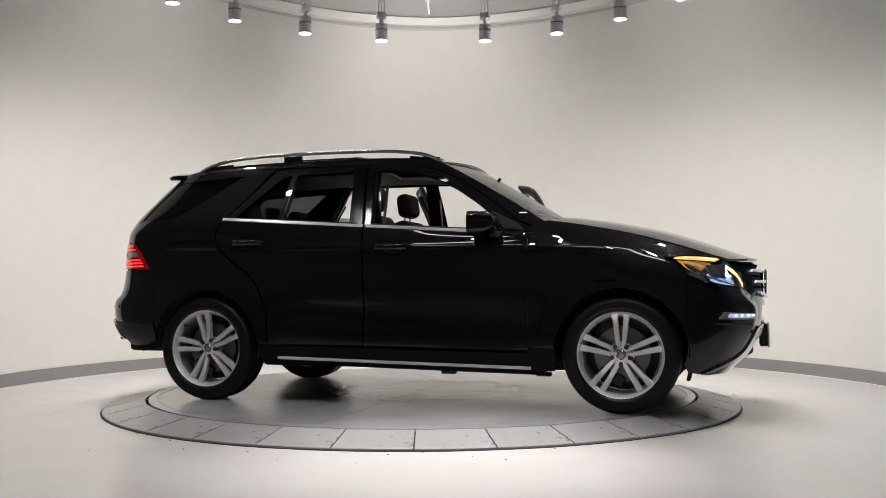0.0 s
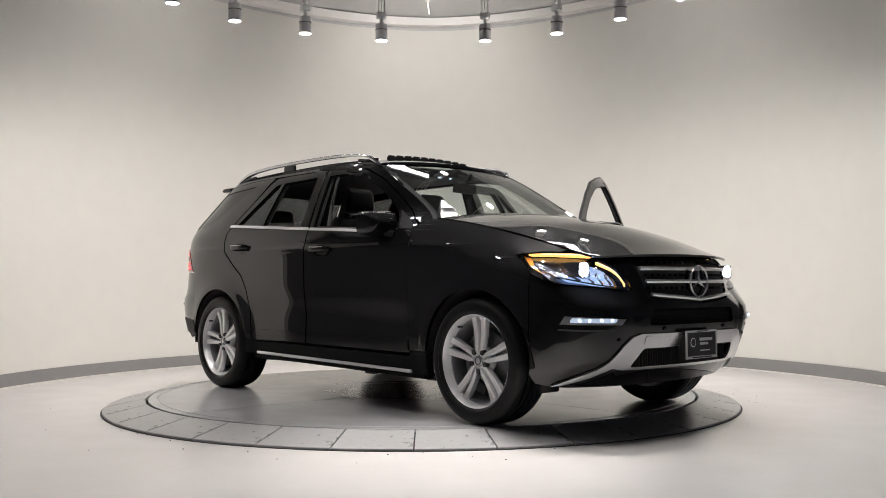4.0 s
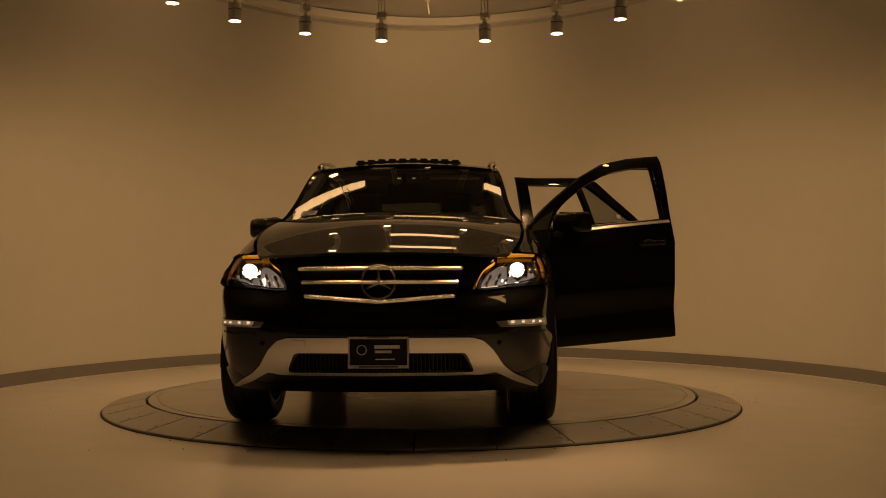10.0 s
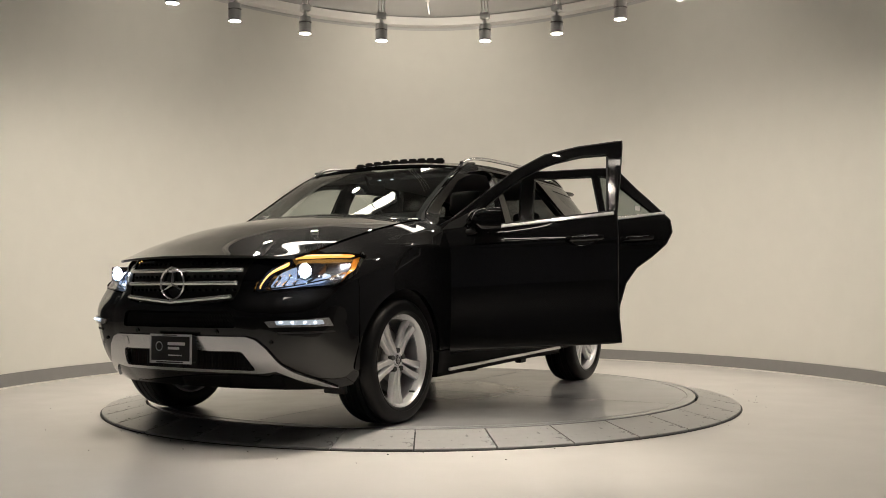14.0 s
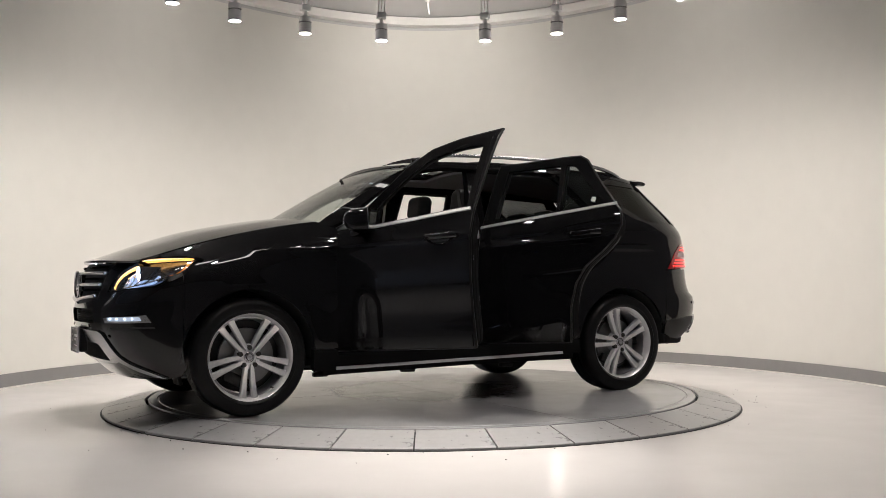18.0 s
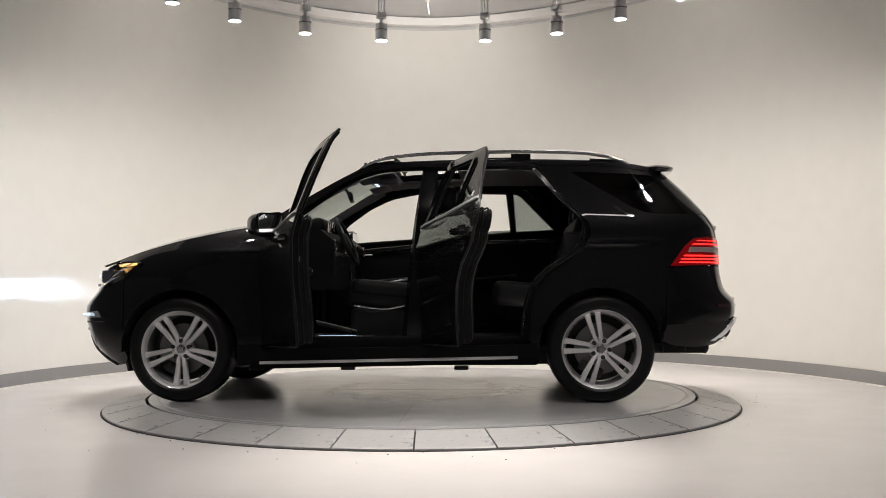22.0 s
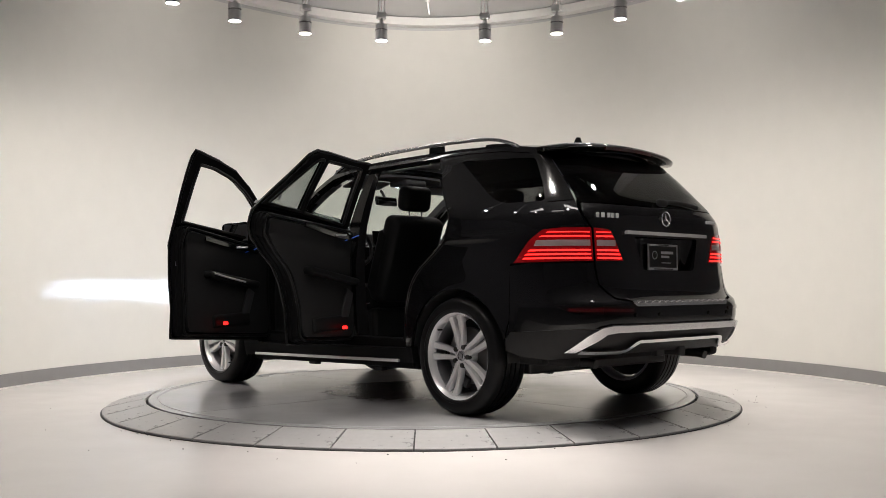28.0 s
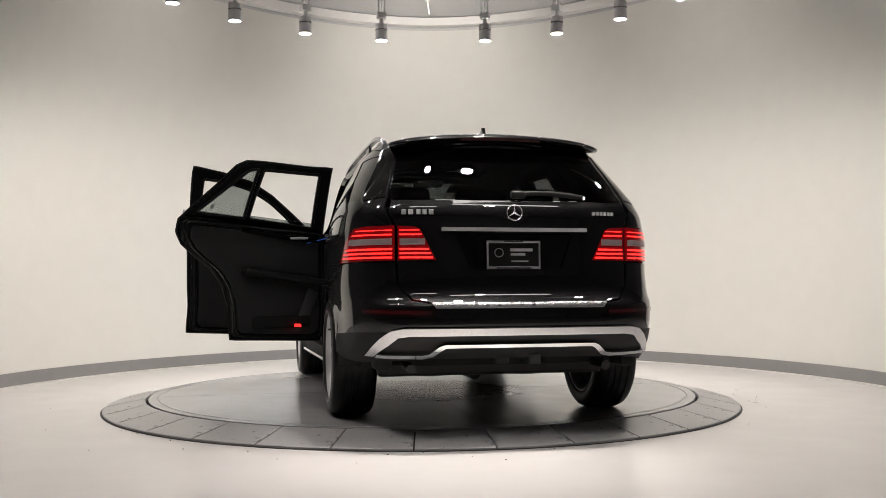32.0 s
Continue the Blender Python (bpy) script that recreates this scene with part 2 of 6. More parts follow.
def spline(points, n):
    """n points along a smooth curve through the given ones."""
    pts = [Vector(p) for p in points]
    out = []
    for k in range(n):
        u = k / (n - 1) * (len(pts) - 1)
        i = min(int(u), len(pts) - 2)
        u -= i
        p1, p2 = pts[i], pts[i + 1]
        p0 = pts[i - 1] if i > 0 else 2 * p1 - p2
        p3 = pts[i + 2] if i + 2 < len(pts) else 2 * p2 - p1
        out.append(0.5 * ((2 * p1) + (p2 - p0) * u + (2 * p0 - 5 * p1 + 4 * p2 - p3) * u * u + (3 * p1 - p0 - 3 * p2 + p3) * u ** 3))
    return out


def curve1(table):
    """A smooth function through (x, y) pairs with rising x, held flat outside."""
    xs = [a for a, b in table]
    ys = [b for a, b in table]
    n = len(xs)
    d = [(ys[i + 1] - ys[i]) / (xs[i + 1] - xs[i]) for i in range(n - 1)]
    m = [d[0]] + [0.0 if d[i - 1] * d[i] <= 0 else 2 * d[i - 1] * d[i] / (d[i - 1] + d[i]) for i in range(1, n - 1)] + [d[-1]]

    def f(x):
        if x <= xs[0]:
            return ys[0]
        if x >= xs[-1]:
            return ys[-1]
        i = 0
        while x > xs[i + 1]:
            i += 1
        h = xs[i + 1] - xs[i]
        u = (x - xs[i]) / h
        return (2 * u ** 3 - 3 * u ** 2 + 1) * ys[i] + (u ** 3 - 2 * u ** 2 + u) * h * m[i] + (3 * u ** 2 - 2 * u ** 3) * ys[i + 1] + (u ** 3 - u ** 2) * h * m[i + 1]
    return f


def ease(a, b, x):
    u = min(1.0, max(0.0, (x - a) / (b - a)))
    return u * u * (3 - 2 * u)


def rounded(poly, radii):
    """A polygon with its corners rounded: one radius for all, or one for each corner."""
    n = len(poly)
    out = []
    for i in range(n):
        r = radii[i] if isinstance(radii, (list, tuple)) else radii
        p, a, b = Vector(poly[i]), Vector(poly[i - 1]), Vector(poly[(i + 1) % n])
        da, db = (a - p), (b - p)
        k = min(r, 0.45 * da.length, 0.45 * db.length)
        if k < 1e-4:
            out.append(tuple(p))
            continue
        s, e = p + da.normalized() * k, p + db.normalized() * k
        for j in range(6):
            u = j / 5
            out.append(tuple((1 - u) ** 2 * s + 2 * u * (1 - u) * p + u * u * e))
    return out


def dense(poly, step):
    out = []
    n = len(poly)
    for i in range(n):
        a, b = Vector(poly[i]), Vector(poly[(i + 1) % n])
        k = max(1, int((b - a).length / step + 0.5))
        if (b - a).length < 1e-6:
            continue
        out += [tuple(a + (b - a) * (j / k)) for j in range(k)]
    return out


def fill(loops, step):
    """Triangles of the plane figure bounded by the loops (even-odd), with inner points on a grid."""
    loops = [dense(l, step) for l in loops]
    pts, edges = [], []
    for l in loops:
        o = len(pts)
        pts += l
        edges += [(o + i, o + (i + 1) % len(l)) for i in range(len(l))]
    P = np.array(pts)
    A = P[[e[0] for e in edges]]
    B = P[[e[1] for e in edges]]
    D = B - A
    L2 = (D ** 2).sum(1) + 1e-12

    def inside(Q):
        c = np.zeros(len(Q), bool)
        for (ax, ay), (bx, by) in zip(A, B):
            if ay == by:
                continue
            hitm = ((ay > Q[:, 1]) != (by > Q[:, 1])) & (Q[:, 0] < (bx - ax) * (Q[:, 1] - ay) / (by - ay) + ax)
            c ^= hitm
        return c
    lo, hi = P.min(0), P.max(0)
    gx, gy = np.meshgrid(np.arange(lo[0] + step / 2, hi[0], step), np.arange(lo[1] + step / 2, hi[1], step))
    G = np.stack([gx.ravel(), gy.ravel()], 1)
    if len(G):
        G = G[inside(G)]
    if len(G):
        near = np.full(len(G), 1e9)
        for a, d, l2 in zip(A, D, L2):
            u = np.clip(((G - a) @ d) / l2, 0, 1)
            near = np.minimum(near, ((G - a - u[:, None] * d) ** 2).sum(1))
        G = G[near > (0.55 * step) ** 2]
    allp = [Vector(p) for p in pts] + [Vector(p) for p in G]
    vs, es, fs, ov, oe, of = geometry.delaunay_2d_cdt(allp, edges, [], 0, 1e-6)
    V = np.array([tuple(v) for v in vs])
    F = np.array([f for f in fs if len(f) == 3])
    keep = inside(V[F].mean(1))
    F = F[keep]
    a, b, c = V[F[:, 0]], V[F[:, 1]], V[F[:, 2]]
    flip = ((b - a)[:, 0] * (c - a)[:, 1] - (b - a)[:, 1] * (c - a)[:, 0]) < 0
    F[flip] = F[flip][:, ::-1]
    return V, F


def skin(name, surf, loops, mat, parent, thick=0.012, step=0.04, side=1, label="", origin=None, turn=False, lift=0.0):
    """A sheet of metal, plastic or glass on the surface surf(u, v), bounded by loops, with thickness and true normals.
    side -1 mirrors it to the car's other flank; turn swaps the faces."""
    V, F = fill(loops, step)
    h = 0.004
    out, nor = [], []
    for u, v in V:
        p = Vector(surf(u, v))
        du = Vector(surf(u + h, v)) - Vector(surf(u - h, v))
        dv = Vector(surf(u, v + h)) - Vector(surf(u, v - h))
        n = du.cross(dv)
        n = n.normalized() if n.length > 1e-12 else Vector((0, 0, 1))
        if turn:
            n = -n
        if lift:
            p = p + n * lift
        if side < 0:
            p.y, n.y = -p.y, -n.y
        out.append(p)
        nor.append(n)
    if origin is not None:
        out = [p - origin for p in out]
    if (side < 0) != turn:
        F = F[:, ::-1]
    nv = len(out)
    faces = [tuple(int(i) for i in f) for f in F]
    verts = list(out)
    loopn = [nor[i] for f in faces for i in f]
    nf = len(faces)
    if thick:
        verts += [p - n * thick for p, n in zip(out, nor)]
        back = [(f[2] + nv, f[1] + nv, f[0] + nv) for f in faces]
        loopn += [-nor[i - nv] for f in back for i in f]
        count = {}
        for f in faces:
            for a, b in zip(f, f[1:] + f[:1]):
                count[(a, b)] = 1
        rim = [(b, a, a + nv, b + nv) for (a, b) in count if (b, a) not in count]
        for f in rim:
            a, b, c = verts[f[0]], verts[f[1]], verts[f[2]]
            n = (b - a).cross(c - b)
            n = n.normalized() if n.length > 1e-12 else Vector((0, 0, 1))
            loopn += [n] * 4
        faces = faces + back + rim
    me = bpy.data.meshes.new(name)
    me.from_pydata([tuple(p) for p in verts], [], faces)
    for f in me.polygons:
        f.use_smooth = True
    me.normals_split_custom_set([tuple(n) for n in loopn])
    me.materials.append(mat)
    ob = new(name, me)
    ob.parent = parent
    if origin is not None:
        ob.location = origin
    return tagged(ob, label)


def ribbon(name, points, section, mat, parent, up=Vector((0, 0, 1)), n=0, label="", scale=None, angle=50):
    pts = spline(points, n) if n else [Vector(p) for p in points]
    return smooth(part(name, sweep(bmesh.new(), pts, section, up, scale), mat, parent, label), angle)


# ---------------------------------------------------------------- the cove
CX, CY, CA, CB, CN = 0.107, 0.334, 3.844, 4.405, 1.783
WALL_H = 4.167


def cove_line(r, n=96):
    """The plan of the cove, r outside its face: half an oval."""
    b = []
    for k in range(n + 1):
        c, d = math.cos(math.pi * k / n), math.sin(math.pi * k / n)
        b.append((CX + (CA + r) * math.copysign(abs(c) ** (2 / CN), c), CY + (CB + r) * abs(d) ** (2 / CN)))
    return b


def cove_band(name, r0, r1, z0, z1, mat, label):
    bm = bmesh.new()
    rows = []
    for r, z in ((r0, z0), (r0, z1), (r1, z1), (r1, z0)):
        rows.append([bm.verts.new((x, y, z)) for x, y in cove_line(r)])
    for k in range(4):
        a, b = rows[k], rows[(k + 1) % 4]
        for i in range(len(a) - 1):
            bm.faces.new((a[i], a[i + 1], b[i + 1], b[i]))
    for i in (0, -1):
        q = [r[i] for r in rows]
        bm.faces.new(q if i else q[::-1])
    bmesh.ops.recalc_face_normals(bm, faces=bm.faces)
    return tagged(smooth(part(name, bm, mat), 30), label, kind="structure")


cove_band("wall_cove", 0.0, 0.15, 0, WALL_H, WALL, "curved off-white painted cove wall behind the turntable")
cove_band("baseboard", -0.016, -0.002, 0.012, 0.125, BASEB, "grey vinyl baseboard along the curved wall")
cove_band("trim_toe", -0.026, -0.002, 0.0, 0.011, WALL, "pale sealant line where wall meets floor")
cove_band("trim_cornice", -0.10, 0.15, 4.213, 4.312, LAMPWHITE, "white curved cornice rail at the top of the wall")
cove_band("trim_shadow_gap", 0.03, 0.15, WALL_H, 4.213, CEIL, "recessed grey gap under the cornice")

HX, HY0, HY1 = 7.0, -10.5, CY + CB + 0.5
part_floor = tagged(part("floor", boxed(2 * HX, HY1 + 3.6, 0.2, pose(0, (HY1 - 3.6) / 2, -0.1)), FLOOR), "glossy off-white epoxy showroom floor with faint scuffs", kind="structure")
CEIL_Y, FLOOR_Y = 3.6, -3.6
tagged(part("ceiling_rear", boxed(2 * HX, HY1 - CEIL_Y, 0.2, pose(0, (CEIL_Y + HY1) / 2, 4.425)), CEIL), "flat grey painted ceiling along the cove", kind="structure")
# the part out of view is coloured dark so the hood mirrors little light
tagged(part("ceiling", boxed(2 * HX, CEIL_Y - HY0, 0.2, pose(0, (HY0 + CEIL_Y) / 2, 4.425)), CEILDARK), "flat unseen showroom ceiling, coloured dark for dark reflections", kind="structure")
# unseen floor, its dark colour stands in for missing light in the tailgate's reflection
tagged(part("floor_outer", boxed(2 * HX, FLOOR_Y - HY0, 0.2, pose(0, (HY0 + FLOOR_Y) / 2, -0.1)), FLOORGREY), "unseen showroom floor before the cove, coloured dark as if unlit", kind="structure")
for nm, m, s in (("wall_west", pose(-HX - 0.1, (HY0 + HY1) / 2, 2.1625), (0.2, HY1 - HY0, 4.325)), ("wall_east", pose(HX + 0.1, (HY0 + HY1) / 2, 2.1625), (0.2, HY1 - HY0, 4.325)),
                 ("wall_south", pose(0, HY0 - 0.1, 2.1625), (2 * HX, 0.2, 4.325)), ("wall_north", pose(0, HY1 + 0.1, 2.1625), (2 * HX, 0.2, 4.325))):
    tagged(part(nm, boxed(*s, m), DARKWALL), "plain grey wall closing the showroom", kind="structure")

# ---------------------------------------------------------------- turntable
R_OUT, R_IN = 2.340, 2.033
ring = tagged(part("turntable_ring", lathe(bmesh.new(), [(R_OUT + 0.012, 0.0005), (R_OUT + 0.012, 0.003), (R_OUT - 0.006, 0.004), (R_IN + 0.012, DISC_Z - 0.018), (R_IN + 0.012, 0.0005)], 128), GAP),
              "sloped round ramp of grey stone tiles round the turntable", kind="structure")


def make_tile(a0, a1):
    """One wedge of the ramp with eased edges."""
    bm = bmesh.new()
    top, low = [], []
    n = 8
    for r, z in ((R_OUT, 0.012), (R_OUT - 0.004, 0.016), (R_IN + 0.022, DISC_Z - 0.003), (R_IN + 0.018, DISC_Z - 0.007)):
        top.append([bm.verts.new((r * math.cos(a0 + (a1 - a0) * k / n), r * math.sin(a0 + (a1 - a0) * k / n), z)) for k in range(n + 1)])
    for a, b in zip(top, top[1:]):
        for k in range(n):
            bm.faces.new((a[k], a[k + 1], b[k + 1], b[k]))
    r = bmesh.ops.extrude_edge_only(bm, edges=[e for e in bm.edges if e.is_boundary])
    for v in r["geom"]:
        if isinstance(v, bmesh.types.BMVert):
            v.co.z = max(0.001, v.co.z - 0.013)
    bmesh.ops.recalc_face_normals(bm, faces=bm.faces)
    return bm


TILES, TILE0 = 33, -91.3
half = math.pi / TILES
tile_ob = part("tile", make_tile(-half + 0.0022, half - 0.0022), TILE, ring)
for k in range(TILES):
    ob = tile_ob if k == 0 else new("tile", tile_ob.data)
    ob.parent = ring
    ob.rotation_euler.z = radians(TILE0) + half + 2 * half * k

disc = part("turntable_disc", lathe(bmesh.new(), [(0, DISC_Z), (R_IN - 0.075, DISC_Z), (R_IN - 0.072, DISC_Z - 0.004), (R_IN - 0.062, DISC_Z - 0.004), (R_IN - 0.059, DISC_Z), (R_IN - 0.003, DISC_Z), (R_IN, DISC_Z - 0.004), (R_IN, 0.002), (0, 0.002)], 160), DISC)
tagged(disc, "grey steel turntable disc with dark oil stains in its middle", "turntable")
disc_seam = part("seam", boxed(2 * R_IN - 0.16, 0.002, 0.001, pose(0, 0, DISC_Z)), GAP, disc)
disc_seam2 = part("seam", boxed(0.002, 2 * R_IN - 0.16, 0.001, pose(0, 0, DISC_Z)), GAP, disc)

grit_bm = bmesh.new()
rnd = random.Random(5)
for k in range(48):
    a = rnd.uniform(0, 2 * math.pi)
    r = R_OUT + 0.02 + abs(rnd.gauss(0, 0.16)) if k < 40 else rnd.uniform(R_OUT + 0.2, 3.4)
    size = rnd.uniform(0.002, 0.006)
    box(grit_bm, size * rnd.uniform(1, 2.2), size, 0.003, pose(r * math.cos(a), r * math.sin(a), 0.0017, 0, 0, rnd.uniform(0, 180)))
tagged(part("grit", grit_bm, GAP), "dark grit specks on the floor round the ring", "grit", kind="stuff")

# ---------------------------------------------------------------- lamps of the room


def track_lamp():
    """A white cylinder spotlight on two stems from a small box."""
    root = new("spotlight")
    r = 0.054
    can = [(0, 0.155), (0.036, 0.155), (r, 0.148), (r, 0.104), (r - 0.004, 0.102), (r - 0.004, 0.094), (r, 0.092), (r, 0.0), (r - 0.005, 0.0), (r - 0.006, 0.012), (0, 0.013)]
    smooth(part("can", lathe(bmesh.new(), can, 32), LAMPWHITE, root))
    bm = bmesh.new()
    for k in range(20):
        box(bm, 0.006, 0.008, 0.007, pose(0, 0, 0, 0, 0, 18 * k) @ pose(r - 0.003, 0, 0.098))
    part("vent_slots", bm, GAP, root)
    part("lens", lathe(bmesh.new(), [(0, 0.006), (r - 0.007, 0.006), (r - 0.007, 0.0075), (0, 0.0075)], 32), LAMPGLOW, root, "glowing warm white lens")
    smooth(part("knuckle", boxed(0.03, 0.03, 0.05, pose(0, 0, 0.18), 0.008), LAMPWHITE, root))
    smooth(part("junction_box", boxed(0.085, 0.07, 0.052, pose(0, 0, 0.23), 0.008), LAMPWHITE, root))
    for dx in (-0.028, 0.0, 0.028):
        ribbon("stem", [(dx, 0, 0.25), (dx, 0, 0.6), (dx * 1.2, 0, 0.9), (dx * 1.4, 0.01, 4.325 - HEAD_Z)], circle(0.0055 if dx else 0.004, 8), LAMPWHITE, root, up=Vector((0, 1, 0)), n=8)
    return root


lamp = track_lamp()
lamp_places = HEAD_SEEN + HEAD_BACK + HEAD_FRONT
lamp.location = (*lamp_places[0], HEAD_Z)
tagged(lamp, "lit white cylinder spotlight hanging from the ceiling", "spotlight", "ring of spotlights")
for hx, hy in lamp_places[1:]:
    copy_thing(lamp, pose(hx, hy, HEAD_Z, 0, 0, math.degrees(math.atan2(hy + 0.85, hx)) + 90))

rod = new("sprinkler")
rod.location = (0.066, 3.95, 4.325)
tagged(rod, "thin white ceiling sprinkler drop", "sprinkler")
ribbon("pipe", [(0, 0, 0), (0.01, 0, -0.1), (0.02, 0, -0.17)], circle(0.01, 8), LAMPWHITE, rod, up=Vector((0, 1, 0)), n=5)
smooth(part("rosette", lathe(bmesh.new(), [(0, -0.012), (0.03, -0.01), (0.035, 0)], 20), LAMPWHITE, rod))


def strip_light(x, y, length, rz, z=4.26):
    root = new("strip_light")
    root.matrix_world = pose(x, y, z, 0, 0, rz)
    smooth(part("housing", boxed(length, 0.22, 0.07, pose(0, 0, 0.02), 0.01), LAMPWHITE, root))
    part("diffuser", boxed(length - 0.03, 0.18, 0.02, pose(0, 0, -0.024), 0.004), STRIPGLOW, root, "glowing white diffuser")
    return tagged(root, "long white ceiling strip light above the turntable", "strip light", "strip lights")


strip_light(0.15, 1.95, 1.10, 0)
strip_light(-1.42, 1.24, 1.20, 4)
strip_light(1.50, 1.24, 1.20, -4)
strip_light(-1.42, -2.96, 1.20, -4)
strip_light(1.50, -2.96, 1.20, 4)
strip_light(0.15, -3.65, 1.10, 0)

# ---------------------------------------------------------------- the car: surfaces (x forward, y left, z up from the disc)
WB = 1.4575
HUB_Z, TYRE_R, ARCH_R = 0.364, 0.366, 0.418
PROFILE = curve1([(0.20, 0.905), (0.30, 0.927), (0.42, 0.938), (0.60, 0.947), (0.80, 0.957), (0.98, 0.955), (1.10, 0.940), (1.20, 0.908), (1.25, 0.886), (1.45, 0.800), (1.60, 0.727), (1.645, 0.700), (1.70, 0.645), (1.76, 0.56)])
HOOD_EDGE = curve1([(0.85, 1.235), (1.05, 1.212), (1.45, 1.14), (1.75, 1.065), (2.05, 0.972), (2.2, 0.93)])
NOSE_X = curve1([(0.20, 2.07), (0.30, 2.18), (0.38, 2.252), (0.50, 2.305), (0.60, 2.325), (0.67, 2.328), (0.76, 2.325), (0.88, 2.305), (0.95, 2.262), (1.02, 2.17), (1.25, 2.1)])
TAIL_X = curve1([(0.30, 2.12), (0.40, 2.34), (0.48, 2.42), (0.62, 2.47), (0.69, 2.465), (0.74, 2.41), (0.80, 2.378), (0.95, 2.355), (1.10, 2.345), (1.20, 2.335), (1.27, 2.297), (1.32, 2.260), (1.46, 2.143), (1.60, 2.005), (1.72, 1.862)])
A_LINE = [(1.0, 1.190), (0.83, 1.298), (0.60, 1.438), (0.40, 1.553), (0.22, 1.648)]
ROOF_EDGE = curve1([(-1.98, 1.615), (-1.8, 1.652), (-1.5, 1.688), (-1.0, 1.706), (-0.5, 1.708), (0.0, 1.692), (0.22, 1.652)])


def belt(x):
    return 1.20 - 0.066 * (min(max(x, -1.5), 0.95) + 0.25)


def flank(x, z):
    """Half width of the body before the ends are rounded off."""
    dz = (belt(x) - 1.2) * ease(0.8, 1.15, z) * (1 - ease(1.3, 1.62, z))
    y = PROFILE(z - dz) * (1 - 0.095 * ease(-0.1, 0.75, x) * ease(1.12, 1.3, z))
    y *= 1 - 0.035 * ease(-0.9, -2.0, x) * ease(1.2, 1.5, z)
    if x > 0.7 and z < 1.32:
        top = HOOD_EDGE(x)
        v = min(1.15, max(0.0, (z - (top - 0.27)) / 0.27))
        f = PROFILE(min(z, 0.9)) * (1 - 0.17 * v ** 2.3)
        w = ease(0.72, 1.15, x) * (1 - ease(1.22, 1.32, z))
        y = y * (1 - w) + f * w
    # wheel arches swell, a crease under the belt and a hollow over the sill
    for xw in (WB, -WB):
        r = math.hypot(x - xw, z - HUB_Z)
        if r < 0.8:
            y += 0.020 * math.exp(-((r - 0.40) / 0.10) ** 2)
    lift_z = 1.055 - 0.02 * x
    y += 0.010 * math.exp(-((z - lift_z) / 0.024) ** 2) * ease(2.0, 1.2, x) * ease(-2.1, -1.6, x)
    y -= 0.007 * math.exp(-((z - (0.60 - 0.05 * x)) / 0.13) ** 2) * ease(-1.05, -0.6, x) * ease(1.05, 0.7, x)
    return y


def yside(x, z):
    y = flank(min(max(x, -2.3), 2.2), z)
    if x > 1.0:
        u = min(0.9999, (x - 1.0) / (NOSE_X(z) - 1.0))
        y *= (1 - u ** 4.0) ** (1 / 6)
    if x < -1.3:
        u = min(0.9999, (-x - 1.3) / (TAIL_X(z) - 1.3))
        y *= (1 - u ** 3.9) ** 0.2
    return y


def S_SIDE(x, z):
    return (x, yside(x, z), z)


def nose_bow(z):
    return 0.04 + 0.085 * ease(0.64, 0.80, z)


def nose_at(y, z):
    x = 2.0
    for _ in range(6):
        b = flank(min(x, 2.2), z)
        x = 1.0 + (NOSE_X(z) - 1.0) * max(1e-4, 1 - min(0.9995, abs(y) / b) ** 6) ** 0.25
    return x - nose_bow(z) * min(1.0, abs(y) / 0.55) ** 2


def tail_at(y, z):
    x = -2.0
    for _ in range(6):
        b = flank(max(x, -2.3), z)
        x = -1.3 - (TAIL_X(z) - 1.3) * max(1e-4, 1 - min(0.9995, abs(y) / b) ** 5) ** (1 / 3.9)
    return x


S0 = 0.70


def S_NOSE(s, z):
    """Round the nose: s is y in the middle, and runs back along the flank past S0."""
    sg = -1 if s < 0 else 1
    a = abs(s)
    if a < S0:
        return (nose_at(a, z), s, z)
    x = nose_at(S0, z) - (a - S0)
    w = ease(S0, S0 + 0.12, a)
    return (x, sg * yside(x + nose_bow(z) * (1 - w), z), z)


def S_TAIL(s, z):
    sg = -1 if s < 0 else 1
    a = abs(s)
    if a < S0:
        return (tail_at(a, z), s, z)
    x = tail_at(S0, z) + (a - S0)
    return (x, sg * yside(x, z), z)


def nx(x, z):
    """The nose coordinate of a flank point."""
    return (S0 + nose_at(S0, z) - x, z)


def tx(x, z):
    return (S0 + x - tail_at(S0, z), z)


def both(halfline):
    """A closed outline from its left half, drawn from the middle to the middle."""
    return [(-s, z) for s, z in halfline if abs(s) > 1e-6][::-1] + list(halfline)


def arc(cx, cz, r, a0, a1, n=18):
    return [(cx + r * math.cos(radians(a0 + (a1 - a0) * k / n)), cz + r * math.sin(radians(a0 + (a1 - a0) * k / n))) for k in range(n + 1)]


def S_HOOD(u, v):
    ye = yside(u, HOOD_EDGE(u)) - 0.004
    crown = 0.055 - 0.04 * ease(1.5, 2.12, u)
    ridge = 0.002 * math.exp(-((abs(v) - 0.62) / 0.13) ** 2)
    return (u + (0.14 + 0.04 * ease(1.5, 2.1, u)) * (1 - v * v), v * ye, HOOD_EDGE(u) + crown * (1 - v * v) + ridge * (1 - ease(1.7, 2.1, u)))


A_PTS = spline([(x, 0, z) for x, z in A_LINE], 33)


def a_line(u):
    k = min(max(u, 0), 1) * 32
    i = min(int(k), 31)
    p = A_PTS[i].lerp(A_PTS[i + 1], k - i)
    d = (A_PTS[i + 1] - A_PTS[i]) * 32
    e = min(u, 0) + max(u - 1, 0)
    return p + d * e


